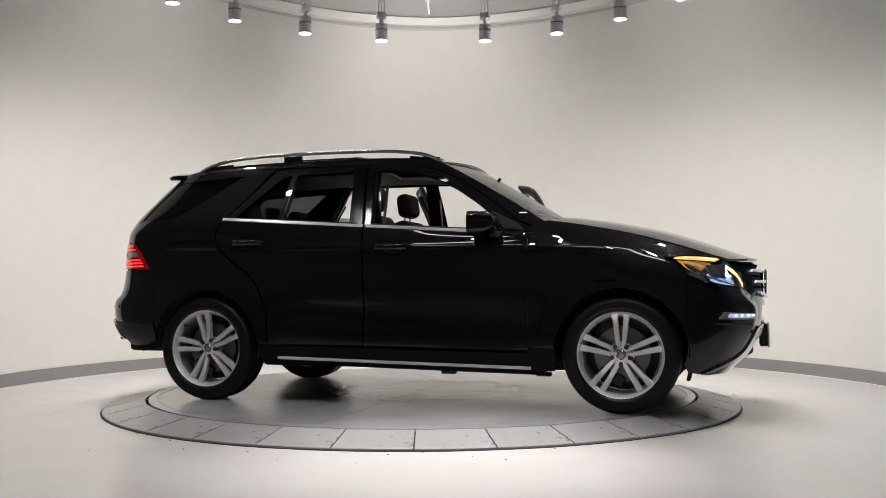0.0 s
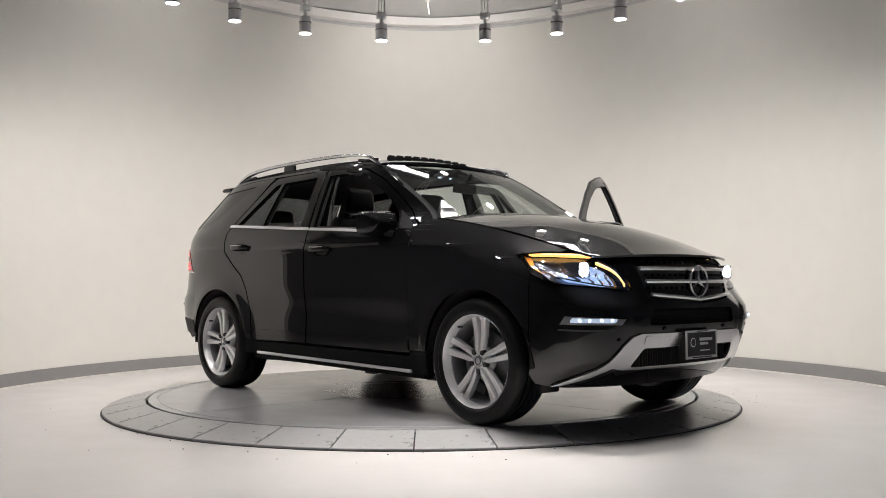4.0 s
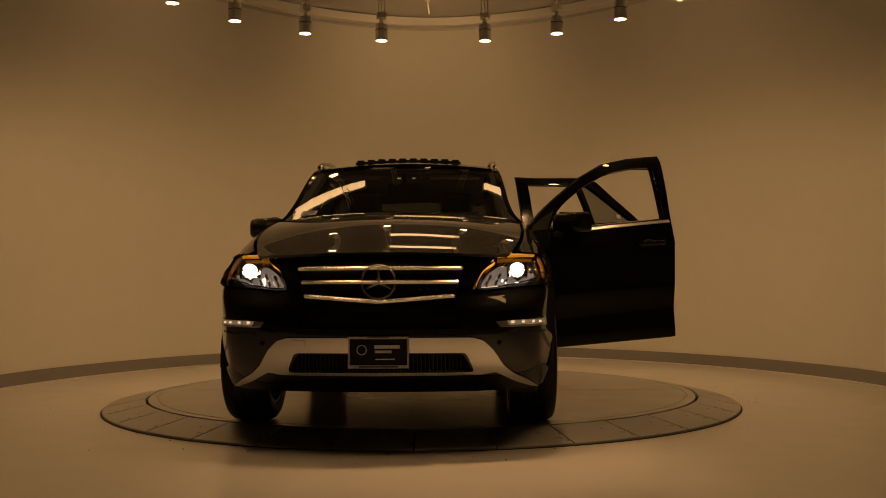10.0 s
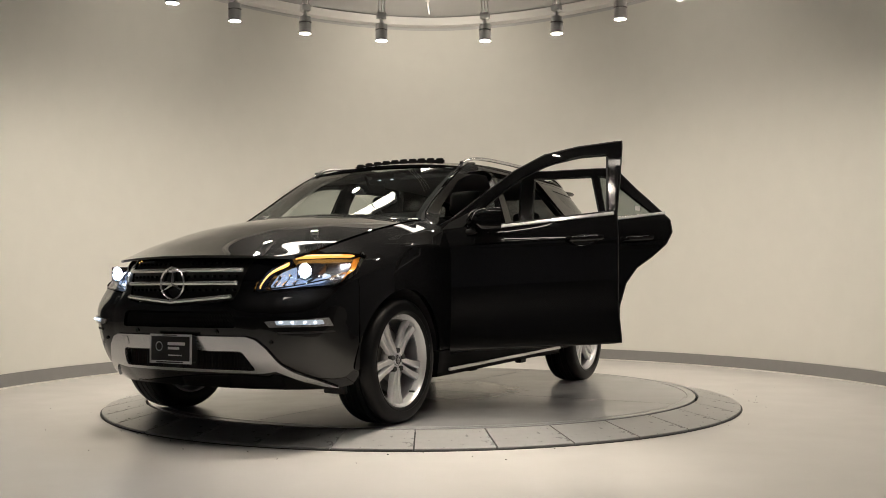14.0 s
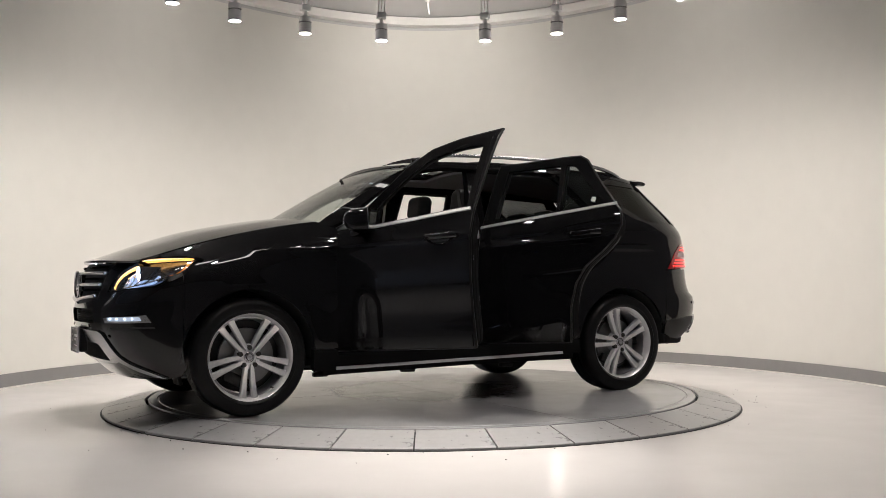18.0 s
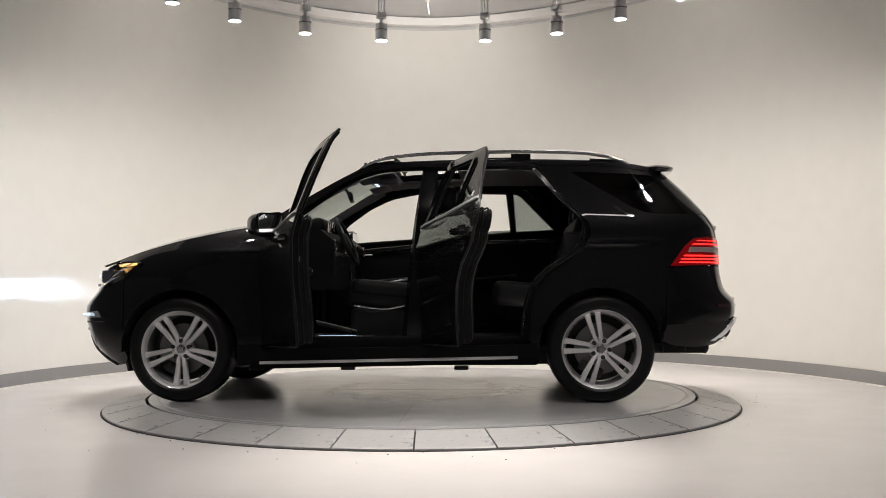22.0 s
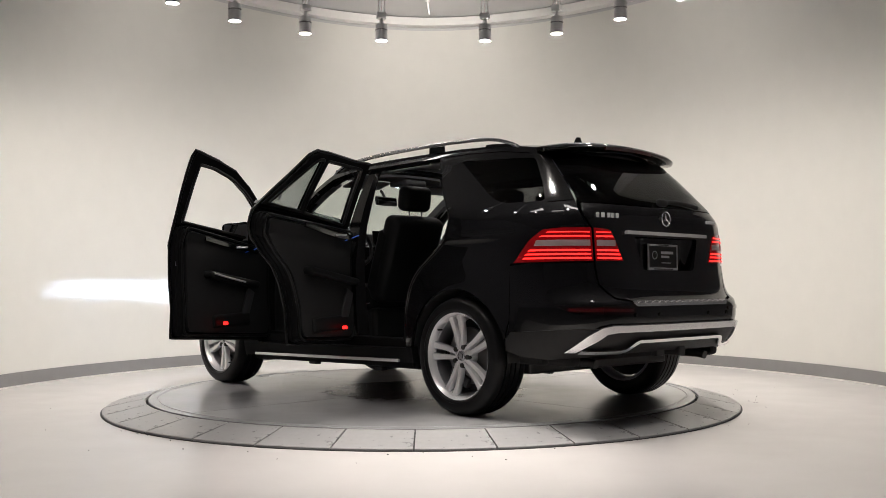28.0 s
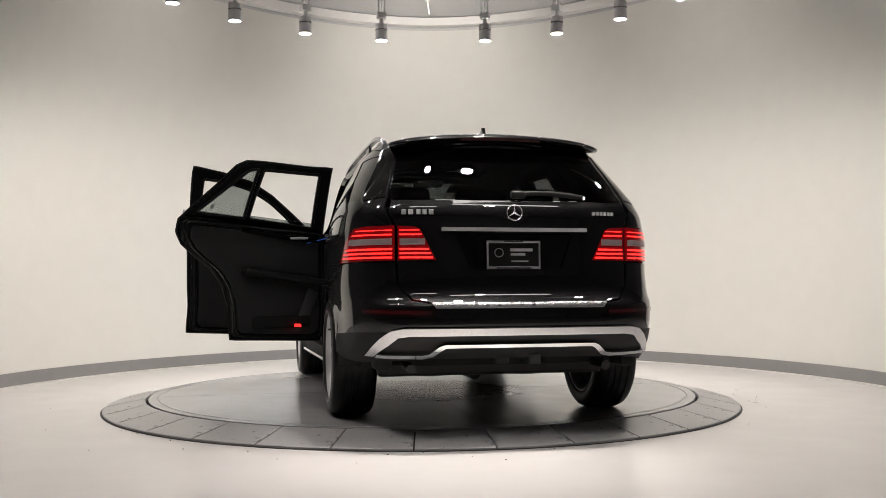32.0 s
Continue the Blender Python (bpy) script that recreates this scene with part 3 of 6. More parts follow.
def S_SHIELD(u, v):
    p = a_line(u)
    ye = yside(p.x, p.z) - 0.012
    b = 0.085 - 0.02 * u
    return (p.x + b * (1 - v * v), v * ye, p.z + 0.03 * u * (1 - v * v) + 0.008 * (1 - u) * (1 - v * v))


def S_ROOF(x, v):
    z = ROOF_EDGE(x)
    ye = yside(x, z)
    return (x + 0.08 * (1 - v * v) * ease(-0.2, 0.2, x) - 0.10 * (1 - v * v) * ease(-1.5, -1.95, x), v * ye, z + (0.045 - 0.01 * ease(-0.1, 0.22, x)) * (1 - v * v))


# ---------------------------------------------------------------- the car: body
car = tagged(new("car"), "glossy black sport utility car with two doors standing wide open", "car")
FD_H, RD_H = Vector((0.845, 0.915, 0)), Vector((-0.265, 0.925, 0))
FD_OPEN, RD_OPEN = 65.8, 67.3

for sd in (1, -1):
    # front fender, up to the hood and round to the lamp
    top = [(x, HOOD_EDGE(x) - 0.004) for x in (0.97, 1.1, 1.3, 1.5, 1.7, 1.85, 1.97)]
    fender = [(0.878, 0.40), (0.878, 1.10), (0.84, 1.165), (0.93, 1.20)] + top + [(1.95, 0.981), (1.85, 0.985), (1.755, 0.974), (1.795, 0.93), (1.862, 0.866), (1.862, 0.60)]
    fender += [(1.862, 0.465)] + arc(WB, HUB_Z, ARCH_R, 12, 172, 26) + [(1.04, 0.40)]
    skin("fender", S_SIDE, [fender], PAINT, car, side=sd, turn=True)
    # quarter panel with its window hole
    q = [(-1.03, 1.652), (-1.3, 1.652), (-1.6, 1.637), (-1.8, 1.61), (-1.905, 1.60)] + [(tail_at(ye, z) + 0.006, z) for ye, z in ((0.603, 1.56), (0.630, 1.48), (0.655, 1.40), (0.690, 1.292), (0.704, 1.20), (0.668, 1.132))] + [(-2.18, 1.13), (-2.10, 1.118), (-2.03, 1.06), (-1.93, 0.93), (-1.90, 0.92), (-1.895, 0.60), (-1.86, 0.475)]
    q += arc(-WB, HUB_Z, ARCH_R, 164, 12, 26) + [(-1.035, 0.41), (-0.975, 0.41), (-0.985, 0.62), (-1.04, 0.78), (-1.12, 0.885), (-1.24, 0.965), (-1.345, 1.05), (-1.392, 1.14), (-1.385, 1.225), (-1.30, 1.325), (-1.18, 1.46), (-1.08, 1.60)]
    qg = rounded([(-1.27, 1.605), (-1.76, 1.285), (-2.075, 1.288), (-2.0, 1.40), (-1.86, 1.575)], [0.03, 0.12, 0.03, 0.02, 0.03])
    skin("quarter_panel", S_SIDE, [q, qg], PAINT, car, side=sd, turn=True)
    ins = rounded([(-1.25, 1.612), (-1.755, 1.278), (-2.085, 1.281), (-2.005, 1.405), (-1.855, 1.583)], [0.03, 0.12, 0.03, 0.02, 0.03])
    skin("quarter_glass", S_SIDE, [ins], DARKTINT, car, 0.004, side=sd, turn=True, lift=-0.004, label="dark tinted cargo side window")
    back_edge = [(tail_at(ye, z) + 0.012, z) for ye, z in ((0.607, 1.545), (0.630, 1.48), (0.655, 1.40), (0.690, 1.292))]
    skin("pillar_cover", S_SIDE, [[(-1.862, 1.592), (-1.90, 1.588)] + back_edge + [(-2.09, 1.281), (-2.012, 1.405)]], GLOSSBLACK, car, 0.003, step=0.04, side=sd, turn=True, lift=0.003, label="gloss black cover on the rear pillar")
    # sill
    sill = [(1.045, 0.255), (1.05, 0.393), (0.885, 0.393), (0.87, 0.362), (-0.96, 0.392), (-0.975, 0.403), (-1.035, 0.403), (-1.05, 0.30)]
    skin("rocker_panel", S_SIDE, [sill], BLACKMETAL, car, 0.05, side=sd, turn=True)
    if sd < 0:
        # dark strip added in the door gap, in place of the shade there
        skin("dark_gap_strip", S_SIDE, [[(0.8712, 0.40), (0.8788, 0.40), (0.8788, 1.098), (0.8712, 1.098)]], RUBBER, car, 0.008, side=sd, turn=True, lift=-0.0015)
    # A pillar and rail over the doors
    low = [(0.895, 1.19), (0.80, 1.225), (0.57, 1.392), (0.37, 1.528), (0.17, 1.614), (-0.06, 1.648), (-0.5, 1.654), (-1.0, 1.656), (-1.3, 1.656), (-1.6, 1.641), (-1.8, 1.614), (-1.93, 1.586)]
    upp = [(-1.98, 1.612)] + [(x, ROOF_EDGE(x)) for x in (-1.8, -1.5, -1.25, -1.0, -0.75, -0.5, -0.25, 0.0, 0.12)] + [(p.x, p.z) for p in A_PTS[::-2]]
    skin("cant_rail", S_SIDE, [low + upp], PAINT, car, 0.03, side=sd, turn=True)

hood_line = [(u, -0.985) for u in np.linspace(0.97, 2.1, 24)] + [(2.105, v) for v in np.linspace(-0.9, 0.9, 9)] + [(u, 0.985) for u in np.linspace(2.1, 0.97, 24)] + [(0.965, v) for v in np.linspace(0.9, -0.9, 9)]
skin("hood", S_HOOD, [hood_line], PAINT, car, 0.014)
shield = [(0.02, -0.97), (0.985, -0.97), (0.985, 0.97), (0.02, 0.97)]
skin("windshield", S_SHIELD, [shield], GLASS, car, 0.004, step=0.06, turn=True, label="clear windshield with a sticker in its corner").visible_shadow = False
part("cowl", sweep(bmesh.new(), [(S_SHIELD(0.0, v)[0] + 0.03, S_SHIELD(0.0, v)[1], S_SHIELD(0.0, v)[2] - 0.012) for v in np.linspace(-0.98, 0.98, 25)], [(-0.09, 0.004), (0.09, 0.0), (0.09, -0.03), (-0.09, -0.03)]), PLASTIC, car)

# roof with the open front hatch
roof_line = [(x, -0.992) for x in np.linspace(-1.95, 0.215, 30)] + [(0.222, v) for v in np.linspace(-0.9, 0.9, 9)] + [(x, 0.992) for x in np.linspace(0.215, -1.95, 30)] + [(-1.955, v) for v in np.linspace(0.9, -0.9, 9)]
hatch = rounded([(-0.46, -0.62), (0.0, -0.62), (0.0, 0.62), (-0.46, 0.62)], 0.04)
skin("roof", S_ROOF, [roof_line, hatch], PAINT, car, 0.03, turn=False)
skin("sunroof_panel", S_ROOF, [rounded([(-0.98, -0.66), (-0.50, -0.66), (-0.50, 0.66), (-0.98, 0.66)], 0.03)], GLOSSBLACK, car, 0.01, lift=0.018, label="dark glass sunroof panel slid back")
defl = ribbon("wind_deflector", [(0.005, 0.40 * v, S_ROOF(0.0, v * 0.62)[2] + 0.014) for v in np.linspace(-1, 1, 11)], [(-0.008, -0.02), (0.008, -0.02), (0.008, 0.008), (-0.008, 0.008)], PLASTIC, car)
for k in range(10):
    v = -0.9 + 0.2 * k
    smooth(part("bump", boxed(0.03, 0.056, 0.02, pose(0.0, 0.40 * v, S_ROOF(0.0, v * 0.62)[2] + 0.026), 0.008), PLASTIC, defl))

# front bumper
half_b = [(0.0, 0.69), (0.20, 0.70), (0.385, 0.722), (0.405, 0.76), (0.445, 0.925), (0.455, 0.945), (0.53, 0.955), (0.60, 0.945), (0.53, 0.875), (0.494, 0.81), (0.484, 0.768), (0.55, 0.764), (0.62, 0.77), nx(2.04, 0.792), nx(1.95, 0.824), nx(1.866, 0.864), *[nx(1.866, z) for z in (0.83, 0.80, 0.77, 0.74, 0.71, 0.68, 0.65)], nx(1.866, 0.60), nx(1.866, 0.47), nx(1.862, 0.38), nx(1.84, 0.31), nx(1.86, 0.262), nx(1.97, 0.238), (0.50, 0.232), (0.0, 0.23)]
mesh_hole = rounded([(-0.43, 0.575), (0.43, 0.575), (0.40, 0.665), (-0.40, 0.665)], 0.03)
low_hole = rounded([(-0.48, 0.350), (0.48, 0.350), (0.435, 0.446), (-0.435, 0.446)], 0.03)
bumper = skin("front_bumper", S_NOSE, [both(half_b), mesh_hole, low_hole], PAINT, car, 0.02, step=0.035)
half_s = [(0.0, 0.532), (0.48, 0.532), (0.535, 0.515), (0.585, 0.47), (0.64, 0.385), nx(2.04, 0.30), nx(1.93, 0.252), nx(1.985, 0.262), (0.655, 0.322), (0.60, 0.350), (0.52, 0.337), (0.0, 0.334)]
s_hole = rounded([(-0.49, 0.352), (0.49, 0.352), (0.445, 0.455), (-0.445, 0.455)], 0.025)
skin("skid_plate", S_NOSE, [both(half_s), s_hole], SILVER, bumper, 0.02, step=0.03, lift=0.012, label="silver underride guard")


def S_NOSE_IN(s, z):
    p = S_NOSE(s, z)
    return (p[0] - 0.05, p[1], p[2])


skin("lower_grille", S_NOSE_IN, [both([(0, 0.475), (0.51, 0.475), (0.51, 0.335), (0, 0.335)])], PLASTIC, bumper, 0.01, step=0.06)
skin("mesh_grille", S_NOSE_IN, [both([(0, 0.68), (0.45, 0.68), (0.46, 0.56), (0, 0.56)])], PLASTIC, bumper, 0.01, step=0.06)
bm = bmesh.new()
for k in range(-20, 21):
    for zz in (0.59, 0.615, 0.64):
        y = k * 0.021 + (0.0105 if zz == 0.615 else 0)
        x = nose_at(y, zz) - 0.03
        lathe(bm, [(0.011, 0.0), (0.011, 0.006), (0.007, 0.006), (0.007, 0.0)], 6, pose(x, y, zz, 0, 90, 0))
part("honeycomb", bm, PLASTIC, bumper)
for k in range(-21, 22):
    y = k * 0.021
    part("slat", boxed(0.03, 0.006, 0.11, pose(nose_at(y, 0.40) - 0.03, y, 0.402)), PLASTIC, bumper)

# grille with its bars and ring emblem
half_g = [(0.0, 0.695), (0.20, 0.705), (0.38, 0.727), (0.40, 0.762), (0.44, 0.922), (0.43, 0.945), (0.0, 0.95)]


def S_GRILLE(s, z):
    p = S_NOSE(s, z)
    return (p[0] - 0.012, p[1], p[2])


grille = skin("grille", S_GRILLE, [both(half_g)], PLASTIC, car, 0.01, step=0.05, label="black grille with chrome louvres")
for zc, wd, vee in ((0.888, 0.425, 0.0), (0.817, 0.405, 0.0), (0.745, 0.385, 0.03)):
    pts = [(nose_at(y, zc) + 0.012, y, zc - vee * (1 - abs(y) / wd)) for y in np.linspace(-wd, wd, 41)]
    smooth(part("chrome_bar", sweep(bmesh.new(), pts, [(-0.012, -0.011), (0.009, -0.010), (0.014, 0.0), (0.006, 0.010), (-0.012, 0.011)]), SILVER, grille))
for zc in (0.925, 0.853, 0.78):
    for k in range(-9, 10):
        if abs(k) < 2:
            continue
        y = k * 0.042
        part("grille_fin", boxed(0.02, 0.014, 0.013, pose(nose_at(y, zc) - 0.006, y, zc), 0.003), GLOSSBLACK, grille)


def emblem(r, m, parent, name="emblem"):
    bm = bmesh.new()
    n = 40
    rings = []
    for k in range(n):
        a = 2 * math.pi * k / n
        c, s = math.cos(a), math.sin(a)
        rings.append([bm.verts.new(m @ Vector((c * (r - w * r), s * (r - w * r), h * r))) for w, h in ((0.0, 0.02), (0.05, 0.1), (0.11, 0.02), (0.05, -0.06))])
    for k in range(n):
        a, b = rings[k], rings[(k + 1) % n]
        for j in range(4):
            bm.faces.new((a[j], a[(j + 1) % 4], b[(j + 1) % 4], b[j]))
    for k in range(3):
        a = radians(90 + 120 * k)
        d, e = Vector((math.cos(a), math.sin(a), 0)), Vector((-math.sin(a), math.cos(a), 0))
        tip, l, rr, mid = d * r * 0.93, e * r * 0.15 - d * r * 0.09, -e * r * 0.15 - d * r * 0.09, Vector((0, 0, r * 0.13))
        vs = [bm.verts.new(m @ p) for p in (tip, l, rr, mid)]
        bm.faces.new((vs[0], vs[1], vs[3]))
        bm.faces.new((vs[2], vs[0], vs[3]))
    bmesh.ops.recalc_face_normals(bm, faces=bm.faces)
    return part(name, bm, SILVER, parent, "chrome ring emblem")


FACE_X = Matrix(((0, 0, 1, 0), (1, 0, 0, 0), (0, 1, 0, 0), (0, 0, 0, 1)))
FACE_BACK = Matrix(((0, 0, -1, 0), (-1, 0, 0, 0), (0, 1, 0, 0), (0, 0, 0, 1)))
emblem(0.092, Matrix.Translation((2.335, 0, 0.817)) @ FACE_X, grille)
part("emblem_backing", lathe(bmesh.new(), [(0, 0.0), (0.083, 0.0), (0.083, 0.03), (0, 0.03)], 32, Matrix.Translation((2.29, 0, 0.817)) @ FACE_X), GLOSSBLACK, grille)
smooth(part("hood_badge", lathe(bmesh.new(), [(0, 0.006), (0.024, 0.005), (0.027, 0.0)], 20, pose(2.165, 0, 0.992, 0, 22, 0)), CHROME, car))

# rear: bumper, tailgate, glass, spoiler
half_r = [(0.0, 0.700), (0.50, 0.700), (0.60, 0.715), (0.665, 0.80), (0.672, 0.925), tx(-2.05, 0.925), tx(-1.90, 0.912), *[tx(-1.90, z) for z in (0.87, 0.83, 0.79, 0.76, 0.73, 0.70, 0.67, 0.635)], tx(-1.897, 0.60), tx(-1.872, 0.47), tx(-1.862, 0.42), tx(-1.96, 0.385), tx(-2.1, 0.372), (0.5, 0.40), (0.0, 0.40)]
rbump = skin("rear_bumper", S_TAIL, [both(half_r)], PAINT, car, 0.02, step=0.035, turn=True)
half_t = [(0.0, 0.708), (0.49, 0.708), (0.59, 0.724), (0.652, 0.805), (0.66, 0.93), (0.66, 1.125), (0.70, 1.20), (0.68, 1.272), (0.0, 1.272)]
recess = rounded([(-0.335, 1.085), (-0.265, 0.885), (0.265, 0.885), (0.335, 1.085)], 0.03)
gate = skin("tailgate", S_TAIL, [both(half_t), recess], PAINT, car, 0.02, step=0.035, turn=True)


def S_RECESS(s, z):
    return (tail_at(0, 0.97) + 0.055 - 0.25 * max(0.0, abs(s) - 0.22), s, z)


skin("plate_recess", S_RECESS, [rounded([(-0.36, 1.10), (-0.29, 0.87), (0.29, 0.87), (0.36, 1.10)], 0.03)], PAINT, gate, 0.01, step=0.04, turn=True)
half_gl = [(0.0, 1.279), (0.66, 1.279), (0.688, 1.289), (0.605, 1.56), (0.58, 1.60), (0.0, 1.615)]
skin("rear_window", S_TAIL, [both(half_gl)], DARKTINT, gate, 0.005, step=0.05, turn=True, label="dark tinted rear window")
half_low = [(0.0, 0.402), (0.55, 0.402), tx(-2.1, 0.374), tx(-1.96, 0.387), tx(-1.87, 0.42), tx(-1.874, 0.47), tx(-1.905, 0.525), tx(-2.2, 0.545), (0.66, 0.55), (0.0, 0.55)]
skin("lower_valance", S_TAIL, [both(half_low)], PLASTIC, rbump, 0.01, step=0.04, turn=True, lift=0.006)
half_sk = [(0.0, 0.572), (0.64, 0.572), (0.70, 0.56), (0.735, 0.52), (0.80, 0.425), (0.755, 0.425), (0.70, 0.49), (0.665, 0.525), (0.60, 0.535), (0.0, 0.535)]
skin("rear_skid_plate", S_TAIL, [both(half_sk)], SILVER, rbump, 0.015, step=0.03, turn=True, lift=0.022, label="silver diffuser frame")
half_ch = [(0.0, 0.492), (0.42, 0.492), (0.45, 0.482), (0.50, 0.446), (0.54, 0.440), (0.74, 0.440), (0.745, 0.425), (0.53, 0.422), (0.48, 0.432), (0.435, 0.465), (0.41, 0.475), (0.0, 0.475)]
skin("diffuser_trim", S_TAIL, [both(half_ch)], CHROME, rbump, 0.02, step=0.02, turn=True, lift=0.03, label="chrome lower trim")
strip_l = rounded([(-0.47, 0.674), (0.47, 0.674), (0.50, 0.702), (-0.50, 0.702)], 0.008)
load = skin("loading_strip", S_TAIL, [strip_l], SILVER, rbump, 0.006, step=0.03, turn=True, lift=0.008, label="ribbed steel loading sill strip")
for k in range(15):
    y = -0.45 + 0.064 * k
    part("strip_rib", boxed(0.02, 0.02, 0.004, pose(tail_at(y, 0.70) - 0.004, y, 0.704), 0.001), CHROME, load)
for sg in (1, -1):
    rp = rounded([(0.50, 0.642), (0.84, 0.648), (0.84, 0.668), (0.50, 0.660)], 0.006)
    skin("reflector", S_TAIL, [[(sg * s, z) for s, z in rp]], REDDARK, rbump, 0.004, step=0.04, turn=True, lift=0.006, label="dark red reflector strip")

sp = []
for v in np.linspace(-1, 1, 31):
    a = abs(v) ** 6
    sp.append((-1.86 - 0.05 * (1 - v * v), v * 0.635, 1.650 + 0.038 * (1 - v * v) - 0.012 * a))
sec_sp = [(0.03, 0.006), (-0.05, 0.012), (-0.12, 0.004), (-0.16, -0.010), (-0.168, -0.022), (-0.155, -0.044), (-0.12, -0.050), (-0.03, -0.045), (0.03, -0.03)]
spoiler = smooth(part("spoiler", sweep(bmesh.new(), [Vector(p) for p in sp], sec_sp, scale=[1.0 - 0.45 * abs(v) ** 8 for v in np.linspace(-1, 1, 31)]), PAINT, car), 60)
blp = [(-2.018 - 0.05 * (1 - (y / 0.635) ** 2), y, 1.650 + 0.038 * (1 - (y / 0.635) ** 2) - 0.031) for y in np.linspace(-0.24, 0.24, 13)]
part("high_brake_lamp", sweep(bmesh.new(), blp, [(-0.006, -0.010), (0.010, -0.010), (0.010, 0.008), (-0.014, 0.008)]), REDDARK, spoiler, "unlit dark red third brake lamp")

# roof rails
for sd in (1, -1):
    def rail_pt(x, dz, dy=0.0):
        z = ROOF_EDGE(min(x, 0.1))
        return (x, sd * (yside(min(x, 0.12), z) - 0.01 + dy), z + dz)
    top = [(0.235, 0, -0.045), (0.16, 0, 0.008), (0.02, 0, 0.036), (-0.3, 0, 0.050), (-0.9, 0, 0.055), (-1.3, 0, 0.052), (-1.5, 0, 0.040), (-1.64, 0, 0.012), (-1.70, 0, -0.012)]
    rail = ribbon("roof_rail", [rail_pt(x, dz) for x, _, dz in top], [(-0.017, -0.009), (0.017, -0.009), (0.02, 0.003), (0.012, 0.012), (-0.012, 0.012), (-0.02, 0.003)], SATIN, car, n=44, label="satin aluminium roof rail")
    for x0, x1 in ((0.20, -0.02), (-0.86, -1.0), (-1.42, -1.68)):
        pts = [rail_pt(x0 + (x1 - x0) * k / 6, 0.0) for k in range(7)]
        part("rail_foot", sweep(bmesh.new(), pts, [(-0.012, -0.02), (0.012, -0.02), (0.009, 0.04 if x0 == -0.86 else 0.014), (-0.009, 0.04 if x0 == -0.86 else 0.014)]), GLOSSBLACK, rail)
# aerial fin
bm = bmesh.new()
fin = [(-1.70, -0.01), (-1.56, -0.01), (-1.62, 0.05), (-1.645, 0.088), (-1.665, 0.086)]
vsl = [bm.verts.new((x, 0.012 - 0.2 * h * 0.15, 1.705 + h)) for x, h in fin]
vsr = [bm.verts.new((x, -0.012 + 0.2 * h * 0.15, 1.705 + h)) for x, h in fin]
bm.faces.new(vsl)
bm.faces.new(vsr[::-1])
for k in range(5):
    bm.faces.new((vsl[k], vsr[k], vsr[(k + 1) % 5], vsl[(k + 1) % 5]))
bmesh.ops.recalc_face_normals(bm, faces=bm.faces)
part("aerial_fin", bm, PAINT, car)

# ---------------------------------------------------------------- the car: doors
FD = [(0.872, 0.385), (0.872, 1.095), (0.845, 1.15), (0.872, 1.178), (0.79, 1.222), (0.565, 1.386), (0.365, 1.522), (0.165, 1.608), (-0.06, 1.65), (-0.305, 1.658), (-0.262, 1.20), (-0.248, 0.90), (-0.238, 0.60), (-0.25, 0.40)]
FW = rounded([(0.66, belt(0.66) + 0.018), (0.70, belt(0.7) + 0.03), (0.53, 1.338), (0.345, 1.468), (0.15, 1.558), (-0.06, 1.598), (-0.245, 1.602), (-0.212, belt(-0.2) + 0.018)], [0.01, 0.01, 0.06, 0.06, 0.06, 0.05, 0.02, 0.01])
RD = [(-0.262, 0.402), (-0.25, 0.60), (-0.26, 0.90), (-0.274, 1.20), (-0.318, 1.658), (-0.5, 1.648), (-0.85, 1.648), (-0.98, 1.642), (-1.045, 1.605), (-1.155, 1.47), (-1.285, 1.325), (-1.372, 1.225), (-1.38, 1.14), (-1.335, 1.058), (-1.235, 0.975), (-1.115, 0.895), (-1.032, 0.785), (-0.978, 0.62), (-0.962, 0.40)]
RW = rounded([(-0.372, belt(-0.36) + 0.018), (-0.405, 1.602), (-0.845, 1.594), (-0.885, belt(-0.88) + 0.018)], 0.02)
RW2 = rounded([(-0.915, belt(-0.9) + 0.018), (-0.885, 1.594), (-0.95, 1.585), (-1.11, 1.43), (-1.27, 1.275)], [0.01, 0.01, 0.05, 0.04, 0.02])


FD_OPENED = [(-0.34, 1.686) if p == (-0.305, 1.658) else (p[0], p[1] + (0.01 if p[1] > 1.6 else 0)) for p in FD]


def offset_flank(d):
    def f(x, z):
        return (x, yside(x, z) - d, z)
    return f


